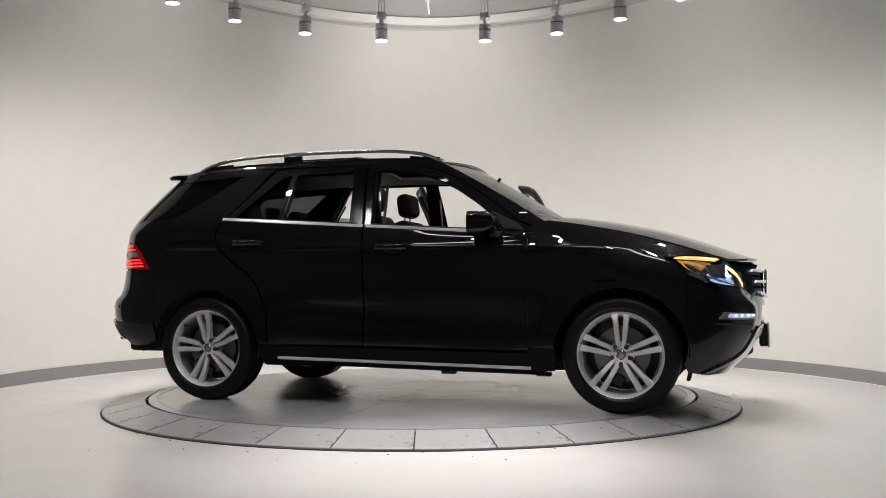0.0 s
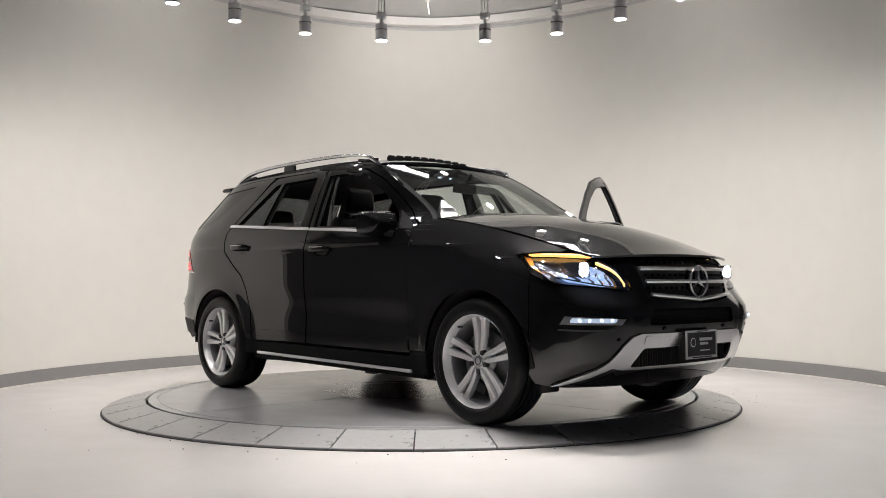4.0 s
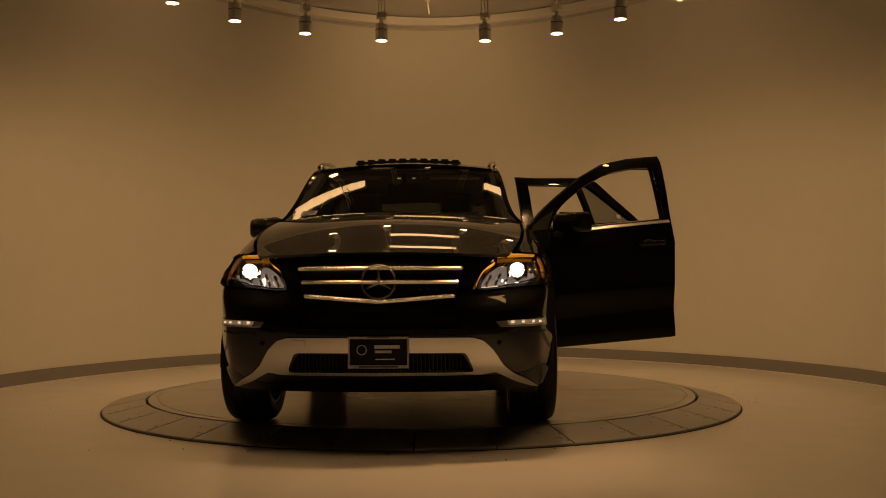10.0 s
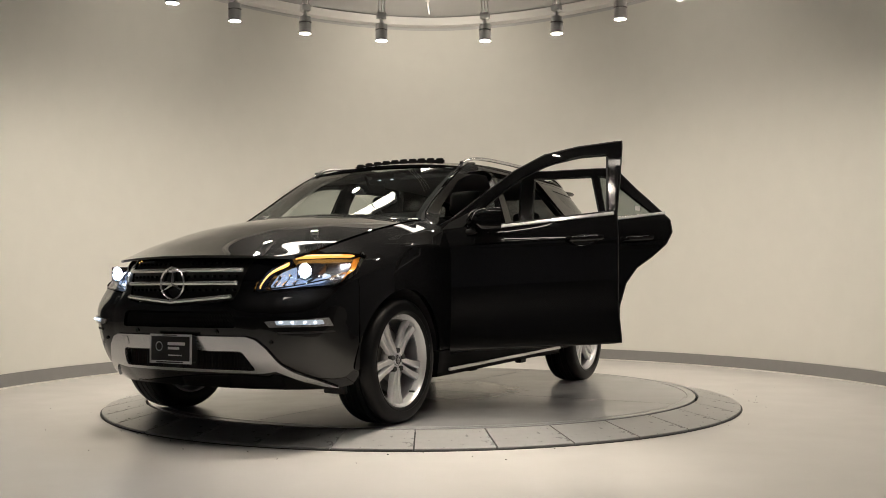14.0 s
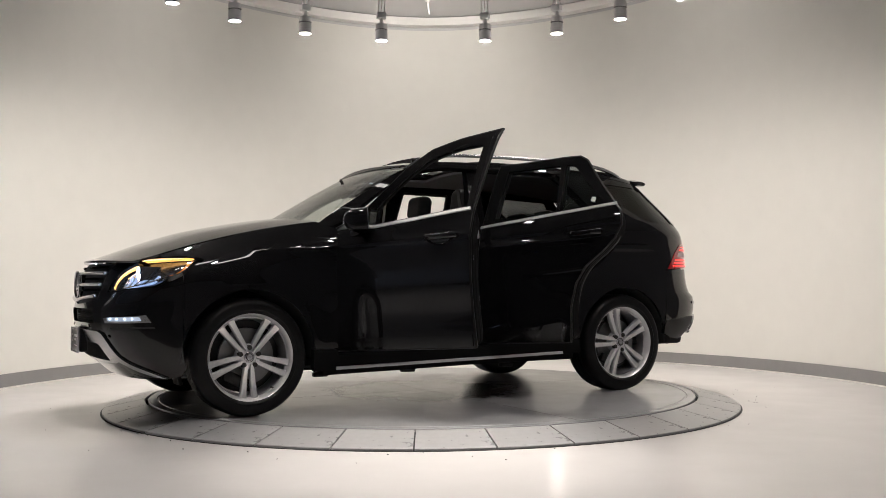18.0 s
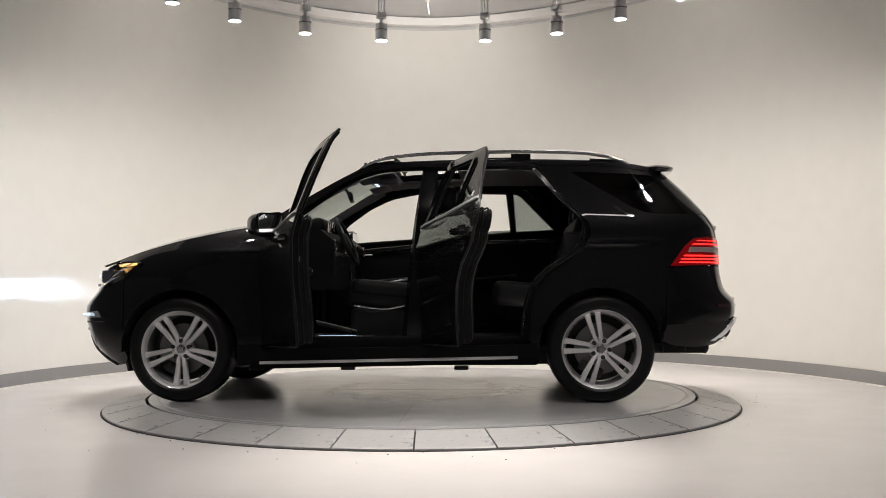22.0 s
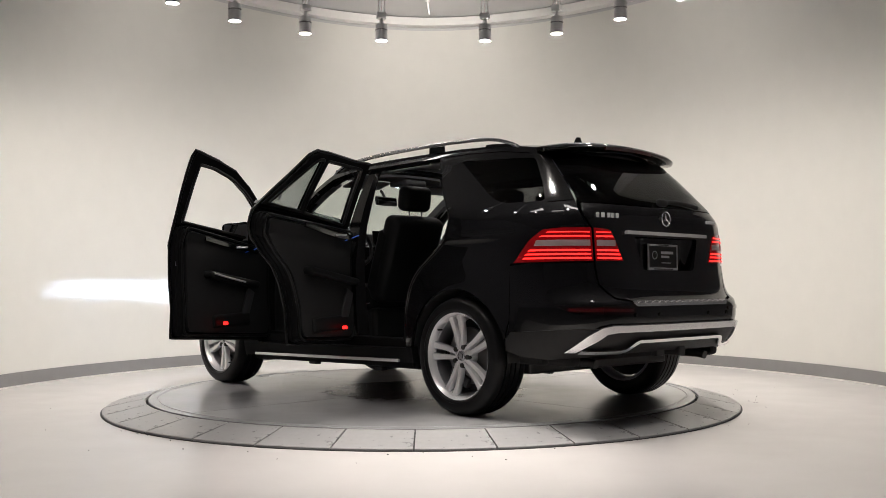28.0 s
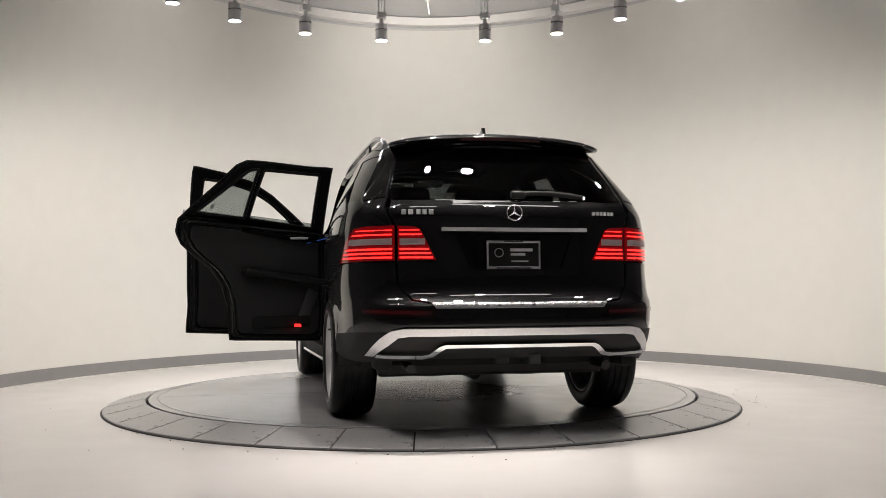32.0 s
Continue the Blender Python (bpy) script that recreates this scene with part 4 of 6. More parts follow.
def make_door(name, outline, holes, hinge, opened, sd, front):
    h = Vector((hinge.x, sd * hinge.y, 0))
    door = skin(name, S_SIDE, [outline] + holes, PAINT, car, 0.014, step=0.035, side=sd, turn=True, origin=h,
                label="black %s door %s" % ("front" if front else "rear", "standing open" if opened else "closed"))
    if opened:
        lean = radians(2.5)
        door.rotation_euler = Matrix.Rotation(-sd * radians(opened), 3, Vector((0, -sd * math.sin(lean), math.cos(lean)))).to_euler()

    def under(ob):
        ob.location = -h
        return ob
    # glass
    for k, hole in enumerate(holes):
        mat = (GLASS if front else TINT)
        if k == 0:
            # the main windows are down; a low rim of the rear panes still shows
            if not front:
                rim_g = [(-0.375, belt(-0.37) + 0.0), (-0.379, belt(-0.37) + 0.062), (-0.878, belt(-0.88) + 0.05), (-0.883, belt(-0.88) + 0.0)]
                under(skin("window", S_SIDE, [rim_g], mat, door, 0.004, step=0.06, side=sd, turn=True, lift=-0.016, label="tinted pane wound down"))
            continue
        under(skin("fixed_window", S_SIDE, [hole], mat, door, 0.004, step=0.06, side=sd, turn=True, lift=-0.016))
    # belt strip
    x0, x1 = (0.66, -0.245) if front else (-0.268, -1.345)
    pts = [(x, sd * (yside(x, belt(x) + 0.008) + 0.006), belt(x) + 0.008) for x in np.linspace(x0, x1, 24)]
    under(smooth(part("belt_strip", sweep(bmesh.new(), pts, [(-0.006, -0.010), (0.006, -0.010), (0.010, -0.005), (-0.002, 0.011), (-0.006, 0.011)] if sd > 0 else [(-0.006, -0.010), (0.006, -0.010), (0.006, 0.011), (0.002, 0.011), (-0.010, -0.005)]), BRIGHT, door, "chrome window sill strip")))
    # gloss black pillar covers
    if front:
        cover = [(-0.255, belt(-0.24) + 0.02), (-0.295, 1.64), (-0.25, 1.64), (-0.215, belt(-0.2) + 0.02)]
    else:
        cover = [(-0.28, belt(-0.27) + 0.02), (-0.325, 1.64), (-0.40, 1.64), (-0.368, belt(-0.35) + 0.02)]
    under(skin("pillar_cover", S_SIDE, [cover], GLOSSBLACK, door, 0.003, step=0.08, side=sd, turn=True, lift=0.003))
    # gloss moulding along the foot of the door
    m0, m1 = (0.862, -0.236) if front else (-0.256, -0.958)
    mould = [(m0, 0.402), (m0, 0.470 - 0.012 * m0), (m1, 0.470 - 0.012 * m1), (m1, 0.408)]
    under(skin("lower_moulding", S_SIDE, [mould], GLOSSBLACK, door, 0.004, step=0.06, side=sd, turn=True, lift=0.005, label="gloss black moulding along the door's foot"))
    # handle: bowl, grip
    hx, hz = (-0.055, 1.048) if front else (-1.13, 1.095)
    yy = yside(hx, hz)
    bowl = lathe(bmesh.new(), [(0, -0.022), (0.034, -0.02), (0.052, -0.008), (0.060, 0.0), (0.065, 0.0015)], 28, Matrix.Translation((hx + 0.012, sd * (yy + 0.002), hz - 0.002)) @ Matrix.Rotation(radians(-90 * sd), 4, "X") @ Matrix.Diagonal((1.5, 0.62, 0.5, 1)))
    under(smooth(part("handle_bowl", bowl, PAINT, door)))
    grip = [(hx + 0.115, sd * (yside(hx + 0.115, hz) + 0.004), hz + 0.008), (hx + 0.08, sd * (yy + 0.032), hz + 0.01), (hx, sd * (yy + 0.038), hz + 0.01), (hx - 0.08, sd * (yy + 0.032), hz + 0.012), (hx - 0.115, sd * (yside(hx - 0.115, hz) + 0.004), hz + 0.012)]
    under(ribbon("handle", grip, circle(0.009, 10, 0.019), PAINT, door, n=17))
    gs = [(g[0], g[1] + sd * 0.006, g[2] + 0.012) for g in grip[1:-1]]
    under(ribbon("handle_strip", gs, circle(0.003, 6, 0.0025), CHROME, door, n=11))
    # inner shell and trim panel
    low_out = [p for p in outline if p[1] < belt(p[0]) + 0.02]
    xs = [p[0] for p in low_out]
    cxx, czz = sum(xs) / len(xs), 0.8

    def inset(k):
        return [(cxx + (x - cxx) * (1 - k), czz + (min(z, belt(x) - 0.005) - czz) * (1 - k * 0.9)) for x, z in outline if z < belt(x) + 0.02]
    shell = rounded(inset(0.03), 0.05)
    under(skin("inner_shell", offset_flank(0.016), [shell], BLACKMETAL, door, 0.088, step=0.07, side=sd, turn=True))
    under(skin("trim_panel", offset_flank(0.106), [rounded(inset(0.12), 0.06)], PLASTIC, door, 0.02, step=0.07, side=sd, turn=True, label="black inner door trim"))
    lip = [(x, sd * (yside(x, z) - 0.106), z) for x, z in dense(rounded(inset(0.06), 0.06), 0.05)]
    under(smooth(part("door_seal", sweep(bmesh.new(), lip + lip[:2], circle(0.009, 7), up=Vector((0, 1, 0))), RUBBER, door)))
    if not front and sd > 0:
        under(skin("window_sticker", S_SIDE, [[(-1.135, 1.318), (-1.168, 1.312), (-1.172, 1.343), (-1.139, 1.349)]], PAPER, door, 0.001, step=0.05, side=sd, turn=True, lift=-0.010, label="small white paper sticker"))
    if opened:
        # added dark bead that covers the edge's bright reflection and keeps it black
        rim = [(x, sd * (yside(x, z) - 0.0105), z) for x, z in dense(outline, 0.04)]
        under(smooth(part("dark_edge_bead", sweep(bmesh.new(), rim + rim[:2], circle(0.0092, 8), up=Vector((0, 1, 0))), RUBBER, door)))
    # inner window frame
    tops = [p for p in outline if p[1] > belt(p[0]) + 0.006]
    sx0 = 0.86 if front else -0.275
    sx1 = -0.262 if front else -1.335
    ring_o = [(sx0 - 0.012, belt(sx0) + 0.002)] + [(x + (0.008 if x < (0.25 if front else -0.75) else -0.008), z - 0.006) for x, z in tops] + [(sx1 + 0.01, belt(sx1) + 0.002)]
    under(skin("window_frame", offset_flank(0.0145), [ring_o] + holes, BLACKMETAL, door, 0.016, step=0.05, side=sd, turn=True, label="black inner window frame"))
    # folded ridges along the inner shell of an open door
    if opened:
        for deep, rr in ((0.050, 0.008), (0.082, 0.006)):
            fold_l = [(x, sd * (yside(x, z) - deep), z) for x, z in dense(shell, 0.05)]
            under(smooth(part("shell_ridge", sweep(bmesh.new(), fold_l + fold_l[:2], circle(rr, 7), up=Vector((0, 1, 0))), BLACKMETAL, door)))
    # window frame seal inside
    for k, hole in enumerate(holes):
        loop = dense(hole, 0.08)
        loop = [(x, sd * (yside(x, z) - 0.034), z) for x, z in loop]
        under(smooth(part("window_seal", sweep(bmesh.new(), loop + [loop[0], loop[1]], circle(0.012, 6), up=Vector((0, 1, 0))), RUBBER, door)))
    # arm rest, pull, pocket
    ax, az = (0.30, 0.90) if front else (-0.62, 0.92)
    yin = sd * (yside(ax, az) - 0.15)
    under(smooth(part("arm_rest", boxed(0.62, 0.09, 0.05, Matrix.Translation((ax, yin, az - 0.07)) @ pose(0, 0, 0, 0, 5, 0), 0.02, 3), LEATHER, door)))
    if front:
        a0, a1 = ax + 0.10, ax - 0.28
        under(ribbon("arm_rest_strip", [(a0, yin - sd * 0.047, az - 0.085), (ax - 0.1, yin - sd * 0.05, az - 0.065), (a1, yin - sd * 0.047, az - 0.04)], circle(0.005, 8, 0.007), BRIGHT, door, n=9, label="bright metal arm rest strip"))

    def inn(x, z, d):
        return (x, sd * (yside(x, z) - d), z)
    under(ribbon("inner_trim_strip", [inn(ax + 0.33, belt(ax + 0.33) - 0.075, 0.131), inn(ax, belt(ax) - 0.085, 0.133), inn(ax - 0.33, belt(ax - 0.33) - 0.075, 0.131)], [(-0.006, -0.016), (0.006, -0.016), (0.006, 0.016), (-0.006, 0.016)], GLOSSBLACK, door, n=9))
    under(ribbon("pull_handle", [inn(ax + 0.17, belt(ax) - 0.08, 0.135), inn(ax + 0.14, belt(ax) - 0.085, 0.152), inn(ax + 0.07, belt(ax) - 0.09, 0.152), inn(ax + 0.04, belt(ax) - 0.09, 0.138)], circle(0.011, 8, 0.009), BRIGHT, door, n=9, label="satin metal pull handle"))
    if opened:
        under(ribbon("ambient_strip", [inn(ax + 0.34, belt(ax + 0.34) - 0.045, 0.133), inn(ax + 0.18, belt(ax + 0.18) - 0.105, 0.134)], circle(0.0035, 6), BLUEGLOW, door, n=5, label="thin blue ambient light line"))
    under(smooth(part("speaker_panel", boxed(0.09, 0.02, 0.22, Matrix.Translation(inn(ax + 0.20, 0.66, 0.136)) @ pose(0, 0, 0, 0, 22, 0), 0.008), GREYPLASTIC, door)))
    under(smooth(part("door_pocket", boxed(0.46, 0.05, 0.10, Matrix.Translation((ax + 0.0, yin + sd * 0.015, 0.53)) @ pose(0, 0, 0, 0, -4, 0), 0.024, 4), LEATHER, door)))
    if opened:
        rx = 0.16 if front else -0.52
        under(part("door_lamp", boxed(0.05, 0.012, 0.022, Matrix.Translation((rx, sd * (yside(rx, 0.5) - 0.176), 0.505)), 0.003), REDGLOW, door, "small lit red door warning lamp"))
        lx = outline[-1][0] + 0.004 if front else -1.12
        lz = 0.92 if front else 0.93
        under(part("latch", boxed(0.010, 0.020, 0.034, Matrix.Translation((lx + 0.01, sd * (yside(lx, lz) - 0.055), lz)), 0.004), SATIN, door))
    if front:
        # mirror on the door
        my = sd * 0.985
        arm = ribbon("mirror_foot", [(0.68, sd * (yside(0.68, 1.13) - 0.01), 1.13), (0.64, sd * 0.92, 1.14), (0.61, sd * 0.945, 1.16)], circle(0.03, 10, 0.022), PLASTIC, door, n=7)
        under(arm)
        bm = bmesh.new()
        rings = []
        for k in range(9):
            u = k / 8
            x_ring = 0.512 + 0.175 * u
            s = (1 - u ** 4) ** 0.5 if u < 1 else 0.0
            s = max(s, 0.12)
            ring_v = []
            for j in range(20):
                a = 2 * math.pi * j / 20
                ca, sa = math.cos(a), math.sin(a)
                yy2 = 0.112 * abs(ca) ** 0.42 * (1 if ca > 0 else -1)
                zz2 = 0.086 * abs(sa) ** 0.45 * (1 if sa > 0 else -1)
                xx = x_ring - 0.05 * yy2 * (1 - u)
                ring_v.append(bm.verts.new((xx, sd * (0.958 + yy2 * (0.55 + 0.45 * s)), 1.205 + zz2 * s * (1.0 - 0.12 * (yy2 > 0)))))
            rings.append(ring_v)
        for a, b in zip(rings, rings[1:]):
            for j in range(20):
                bm.faces.new((a[j], a[(j + 1) % 20], b[(j + 1) % 20], b[j]))
        bm.faces.new(rings[0])
        bm.faces.new(rings[-1])
        bmesh.ops.recalc_face_normals(bm, faces=bm.faces)
        fold = Matrix.Translation((0.62, 0.90, 0)) @ pose(0, 0, 0, 0, 0, 19) @ Matrix.Translation((-0.62, -0.90, 0)) if sd > 0 else Matrix.Identity(4)
        bm.transform(fold)
        under(smooth(part("mirror_housing", bm, PAINT, door), 50))
        mg = boxed(0.006, 0.188, 0.13, fold @ Matrix.Translation((0.5115, sd * 0.958, 1.205)) @ pose(0, 0, 0, 0, 0, sd * 2.9), 0.003)
        under(part("mirror_glass", mg, MIRRORGLASS, door, "mirror glass"))
        # triangle cover at the foot of the pillar
        tri = [(0.71, belt(0.7) + 0.03), (0.845, 1.158), (0.80, 1.20), (0.60, 1.30)]
        under(skin("corner_cover", S_SIDE, [rounded(tri, 0.01)], PLASTIC, door, 0.004, step=0.05, side=sd, turn=True, lift=0.004))
    return door


for sd in (1, -1):
    make_door("front_door", FD_OPENED if sd > 0 else FD, [FW], FD_H, FD_OPEN if sd > 0 else 0, sd, True)
    make_door("rear_door", RD, [RW, RW2], RD_H, RD_OPEN if sd > 0 else 0, sd, False)

# ---------------------------------------------------------------- the car: wheels


def make_wheel(sd, phase):
    """A wheel round the origin whose outer face looks to +y."""
    w = part("wheel", lathe(bmesh.new(), [(0.256, 0.070), (0.265, 0.10), (0.272, 0.112), (0.274, 0.118), (0.269, 0.121), (0.262, 0.114), (0.256, 0.095), (0.248, 0.068), (0.256, 0.070)], 72, Matrix.Rotation(radians(-90), 4, "X")), RIMPAINT, car, "silver alloy wheel with five double spokes")
    smooth(w, 40)
    smooth(part("barrel", lathe(bmesh.new(), [(0.262, -0.125), (0.262, -0.11), (0.245, -0.10), (0.24, 0.05), (0.252, 0.07), (0.243, 0.068), (0.236, 0.045), (0.23, 0.0), (0.236, -0.10), (0.25, -0.125), (0.262, -0.125)], 60, Matrix.Rotation(radians(-90), 4, "X")), BARREL, w), 40)
    tyre_prof = [(0.262, -0.115), (0.275, -0.128), (0.31, -0.136), (0.335, -0.131), (0.354, -0.115), (0.362, -0.095)]
    for yy in (-0.062, -0.02, 0.02, 0.062):
        tyre_prof += [(0.366, yy - 0.014), (0.366, yy - 0.005), (0.357, yy - 0.004), (0.357, yy + 0.004), (0.366, yy + 0.005), (0.366, yy + 0.014)]
    tyre_prof += [(0.362, 0.095), (0.354, 0.115), (0.345, 0.124), (0.336, 0.130), (0.331, 0.1315), (0.31, 0.136), (0.293, 0.134), (0.289, 0.136), (0.283, 0.134), (0.273, 0.124), (0.264, 0.115)]
    smooth(part("tyre", lathe(bmesh.new(), tyre_prof, 80, Matrix.Rotation(radians(-90), 4, "X")), TYRE, w, "black road tyre"), 30)
    for k in range(5):
        for s in (-1, 1):
            bm = bmesh.new()
            rings = []
            for u in np.linspace(0, 1, 8):
                r = 0.045 + 0.212 * u
                off = s * (0.0165 + 0.0215 * u)
                wd = 0.0128 + 0.0078 * u + 0.006 * max(0, u - 0.85) * 6
                yy = 0.088 - 0.02 * math.sin(u * 2.2) + 0.018 * u
                ring_v = []
                for a, b in ((-wd, -0.035), (-wd, -0.006), (-wd * 0.75, 0.0), (wd * 0.75, 0.0), (wd, -0.006), (wd, -0.035)):
                    ring_v.append(bm.verts.new((off + a, yy + b, r)))
                rings.append(ring_v)
            for a, b in zip(rings, rings[1:]):
                for j in range(6):
                    bm.faces.new((a[j], a[(j + 1) % 6], b[(j + 1) % 6], b[j]))
            bm.faces.new(rings[0])
            bm.faces.new(rings[-1])
            bmesh.ops.transform(bm, matrix=Matrix.Rotation(radians(72 * k + phase), 4, "Y"), verts=bm.verts)
            bmesh.ops.recalc_face_normals(bm, faces=bm.faces)
            smooth(part("spoke", bm, RIMPAINT, w), 40)
    smooth(part("hub", lathe(bmesh.new(), [(0, 0.078), (0.05, 0.08), (0.072, 0.07), (0.082, 0.05), (0.082, 0.02), (0, 0.02)], 40, Matrix.Rotation(radians(-90), 4, "X")), RIMPAINT, w), 30)
    cap = smooth(part("hub_cap", lathe(bmesh.new(), [(0, 0.092), (0.026, 0.091), (0.031, 0.087), (0.034, 0.076)], 32, Matrix.Rotation(radians(-90), 4, "X")), SATIN, w, "hub cap with a round badge"), 30)
    part("badge_ring", lathe(bmesh.new(), [(0.019, 0.091), (0.0195, 0.0935), (0.0225, 0.0935), (0.023, 0.091)], 28, Matrix.Rotation(radians(-90), 4, "X")), DARKMETAL, cap)
    part("valve", lathe(bmesh.new(), [(0, 0.125), (0.006, 0.124), (0.006, 0.09)], 8, Matrix.Rotation(radians(phase + 36), 4, "Y") @ Matrix.Translation((0, -0.01, 0.238)) @ Matrix.Rotation(radians(-90), 4, "X")), GAP, w)
    for k in range(5):
        a = radians(72 * k + 36 + phase)
        part("bolt", lathe(bmesh.new(), [(0, 0.094), (0.0145, 0.094), (0.0165, 0.06)], 12, Matrix.Translation((0.059 * math.sin(a), 0, 0.059 * math.cos(a))) @ Matrix.Rotation(radians(-90), 4, "X")), GAP, w)
    disc_b = lathe(bmesh.new(), [(0.07, 0.018), (0.175, 0.018), (0.178, 0.0), (0.07, 0.0)], 48, Matrix.Rotation(radians(-90), 4, "X"))
    part("brake_disc", disc_b, STEEL, w)
    bm = boxed(0.07, 0.06, 0.17, Matrix.Rotation(radians(65), 4, "Y") @ Matrix.Translation((0.155, 0.015, 0)), 0.015)
    smooth(part("brake_caliper", bm, DARKMETAL, w))
    bm = lathe(bmesh.new(), [(0.0, 0.0), (0.225, 0.0), (0.225, -0.01), (0, -0.01)], 40, Matrix.Translation((0, -0.04, 0)) @ Matrix.Rotation(radians(-90), 4, "X"))
    part("dust_shield", bm, GAP, w)
    return w


for xw, sd, ph in ((WB, -1, 0), (-WB, -1, 12), (WB, 1, 180), (-WB, 1, 13)):
    w = make_wheel(sd, ph)
    w.matrix_basis = pose(xw, sd * 0.826, HUB_Z, 0, 0, 0 if sd > 0 else 180)
    # arch liner
    bm = bmesh.new()
    n = 20
    rows = []
    for yy in (0.935, 0.55):
        rows.append([bm.verts.new((xw + (ARCH_R + 0.004) * math.cos(radians(-3 + 186 * k / n)), sd * yy, HUB_Z + (ARCH_R + 0.004) * math.sin(radians(-3 + 186 * k / n)))) for k in range(n + 1)])
    for k in range(n):
        bm.faces.new((rows[0][k], rows[0][k + 1], rows[1][k + 1], rows[1][k]))
    bm.faces.new(rows[1])
    part("arch_liner", bm, GAP, car)

# ---------------------------------------------------------------- the car: underside and cabin
part("underbody", boxed(3.7, 1.4, 0.08, pose(0.0, 0, 0.30), 0.02), DARKMETAL, car)
part("floor_pan", boxed(3.05, 1.66, 0.06, pose(-0.52, 0, 0.365), 0.01), CARPET, car)
part("engine_bay", boxed(1.0, 1.1, 0.55, pose(1.52, 0, 0.62), 0.03), GAP, car)
part("firewall", boxed(0.06, 1.56, 0.75, pose(1.0, 0, 0.72)), GAP, car)
for sd in (1, -1):
    part("side_sill", boxed(1.95, 0.10, 0.20, pose(-0.06, sd * 0.835, 0.35), 0.02), BLACKMETAL, car)
    part("cargo_side", boxed(1.0, 0.10, 0.85, pose(-1.72, sd * 0.72, 0.75), 0.03), CARPET, car)
    # B pillar
    pb = [(-0.22, sd * 0.80, 0.36), (-0.235, sd * 0.83, 0.8), (-0.25, sd * 0.80, 1.2), (-0.27, sd * 0.71, 1.5), (-0.28, sd * 0.64, 1.66)]
    ribbon("b_pillar", pb, [(-0.03, -0.11), (0.03, -0.08), (0.03, 0.08), (-0.03, 0.11)], JAMB, car, up=Vector((1, 0, 0)), n=12, scale=[0.5 + 0.85 * (1 - k / 11) ** 1.6 for k in range(12)])
    # A post below the belt, C post round the rear door opening
    ribbon("a_post", [(0.92, sd * 0.83, 0.36), (0.93, sd * 0.83, 0.8), (0.93, sd * 0.80, 1.16)], [(-0.05, -0.06), (0.05, -0.06), (0.05, 0.06), (-0.05, 0.06)], BLACKMETAL, car, up=Vector((1, 0, 0)), n=6)
    part("hinge_pillar", boxed(0.07, 0.06, 0.74, pose(0.905, sd * 0.815, 0.75), 0.01), BLACKMETAL, car)
    # inner flange round the door openings
    fl = [(p[0], sd * (yside(*p) - 0.045), p[1]) for p in [(0.86, 1.19), (0.78, 1.235), (0.56, 1.40), (0.36, 1.535), (0.16, 1.62), (-0.06, 1.655), (-0.5, 1.66), (-0.95, 1.657), (-1.06, 1.61), (-1.17, 1.475), (-1.30, 1.33), (-1.39, 1.225), (-1.395, 1.14), (-1.35, 1.045), (-1.24, 0.96), (-1.125, 0.88), (-1.045, 0.78), (-0.99, 0.62), (-0.97, 0.42)]]
    ribbon("door_opening_flange", fl, [(-0.035, -0.016), (0.03, -0.016), (0.03, 0.012), (-0.035, 0.012)], JAMB, car, up=Vector((0, 1, 0)), n=80)
    fs = [(x, y - sd * 0.03, z - 0.0) for x, y, z in fl]
    if sd > 0:
        for off, rr in ((0.022, 0.010), (0.045, 0.007), (0.066, 0.009)):
            post = [(x + off * 0.8, y + sd * 0.012, z + off * 0.3) for x, y, z in fl[9:]]
            ribbon("jamb_ridge", post, circle(rr, 8), JAMB, car, up=Vector((0, 1, 0)), n=40)
    ribbon("door_seal", fs, circle(0.012, 8), RUBBER, car, up=Vector((0, 1, 0)), n=80)

hl = [(-1.9, -0.93), (0.12, -0.93), (0.12, 0.93), (-1.9, 0.93)]
hh = rounded([(-0.46, -0.62), (0.0, -0.62), (0.0, 0.62), (-0.46, 0.62)], 0.04)
skin("headliner", S_ROOF, [hl, hh], LINER, car, 0.02, step=0.1, lift=-0.05, label="grey fabric headliner")

# ---------------------------------------------------------------- the car: lamps


def offset_nose(d):
    def f(s, z):
        p = S_NOSE(s, z)
        return (p[0] - d, p[1] * (1 - 0.35 * d), p[2])
    return f


LAMP = [(0.492, 0.775), (0.50, 0.81), (0.535, 0.875), (0.60, 0.932), nx(2.10, 0.958), nx(1.97, 0.974), nx(1.85, 0.978), nx(1.765, 0.970), nx(1.80, 0.934), nx(1.87, 0.872), nx(1.95, 0.832), nx(2.04, 0.80), (0.62, 0.778), (0.55, 0.772)]


def spline2(pts, n):
    return [(p.x, p.y) for p in spline([(a, b, 0) for a, b in pts], n)]


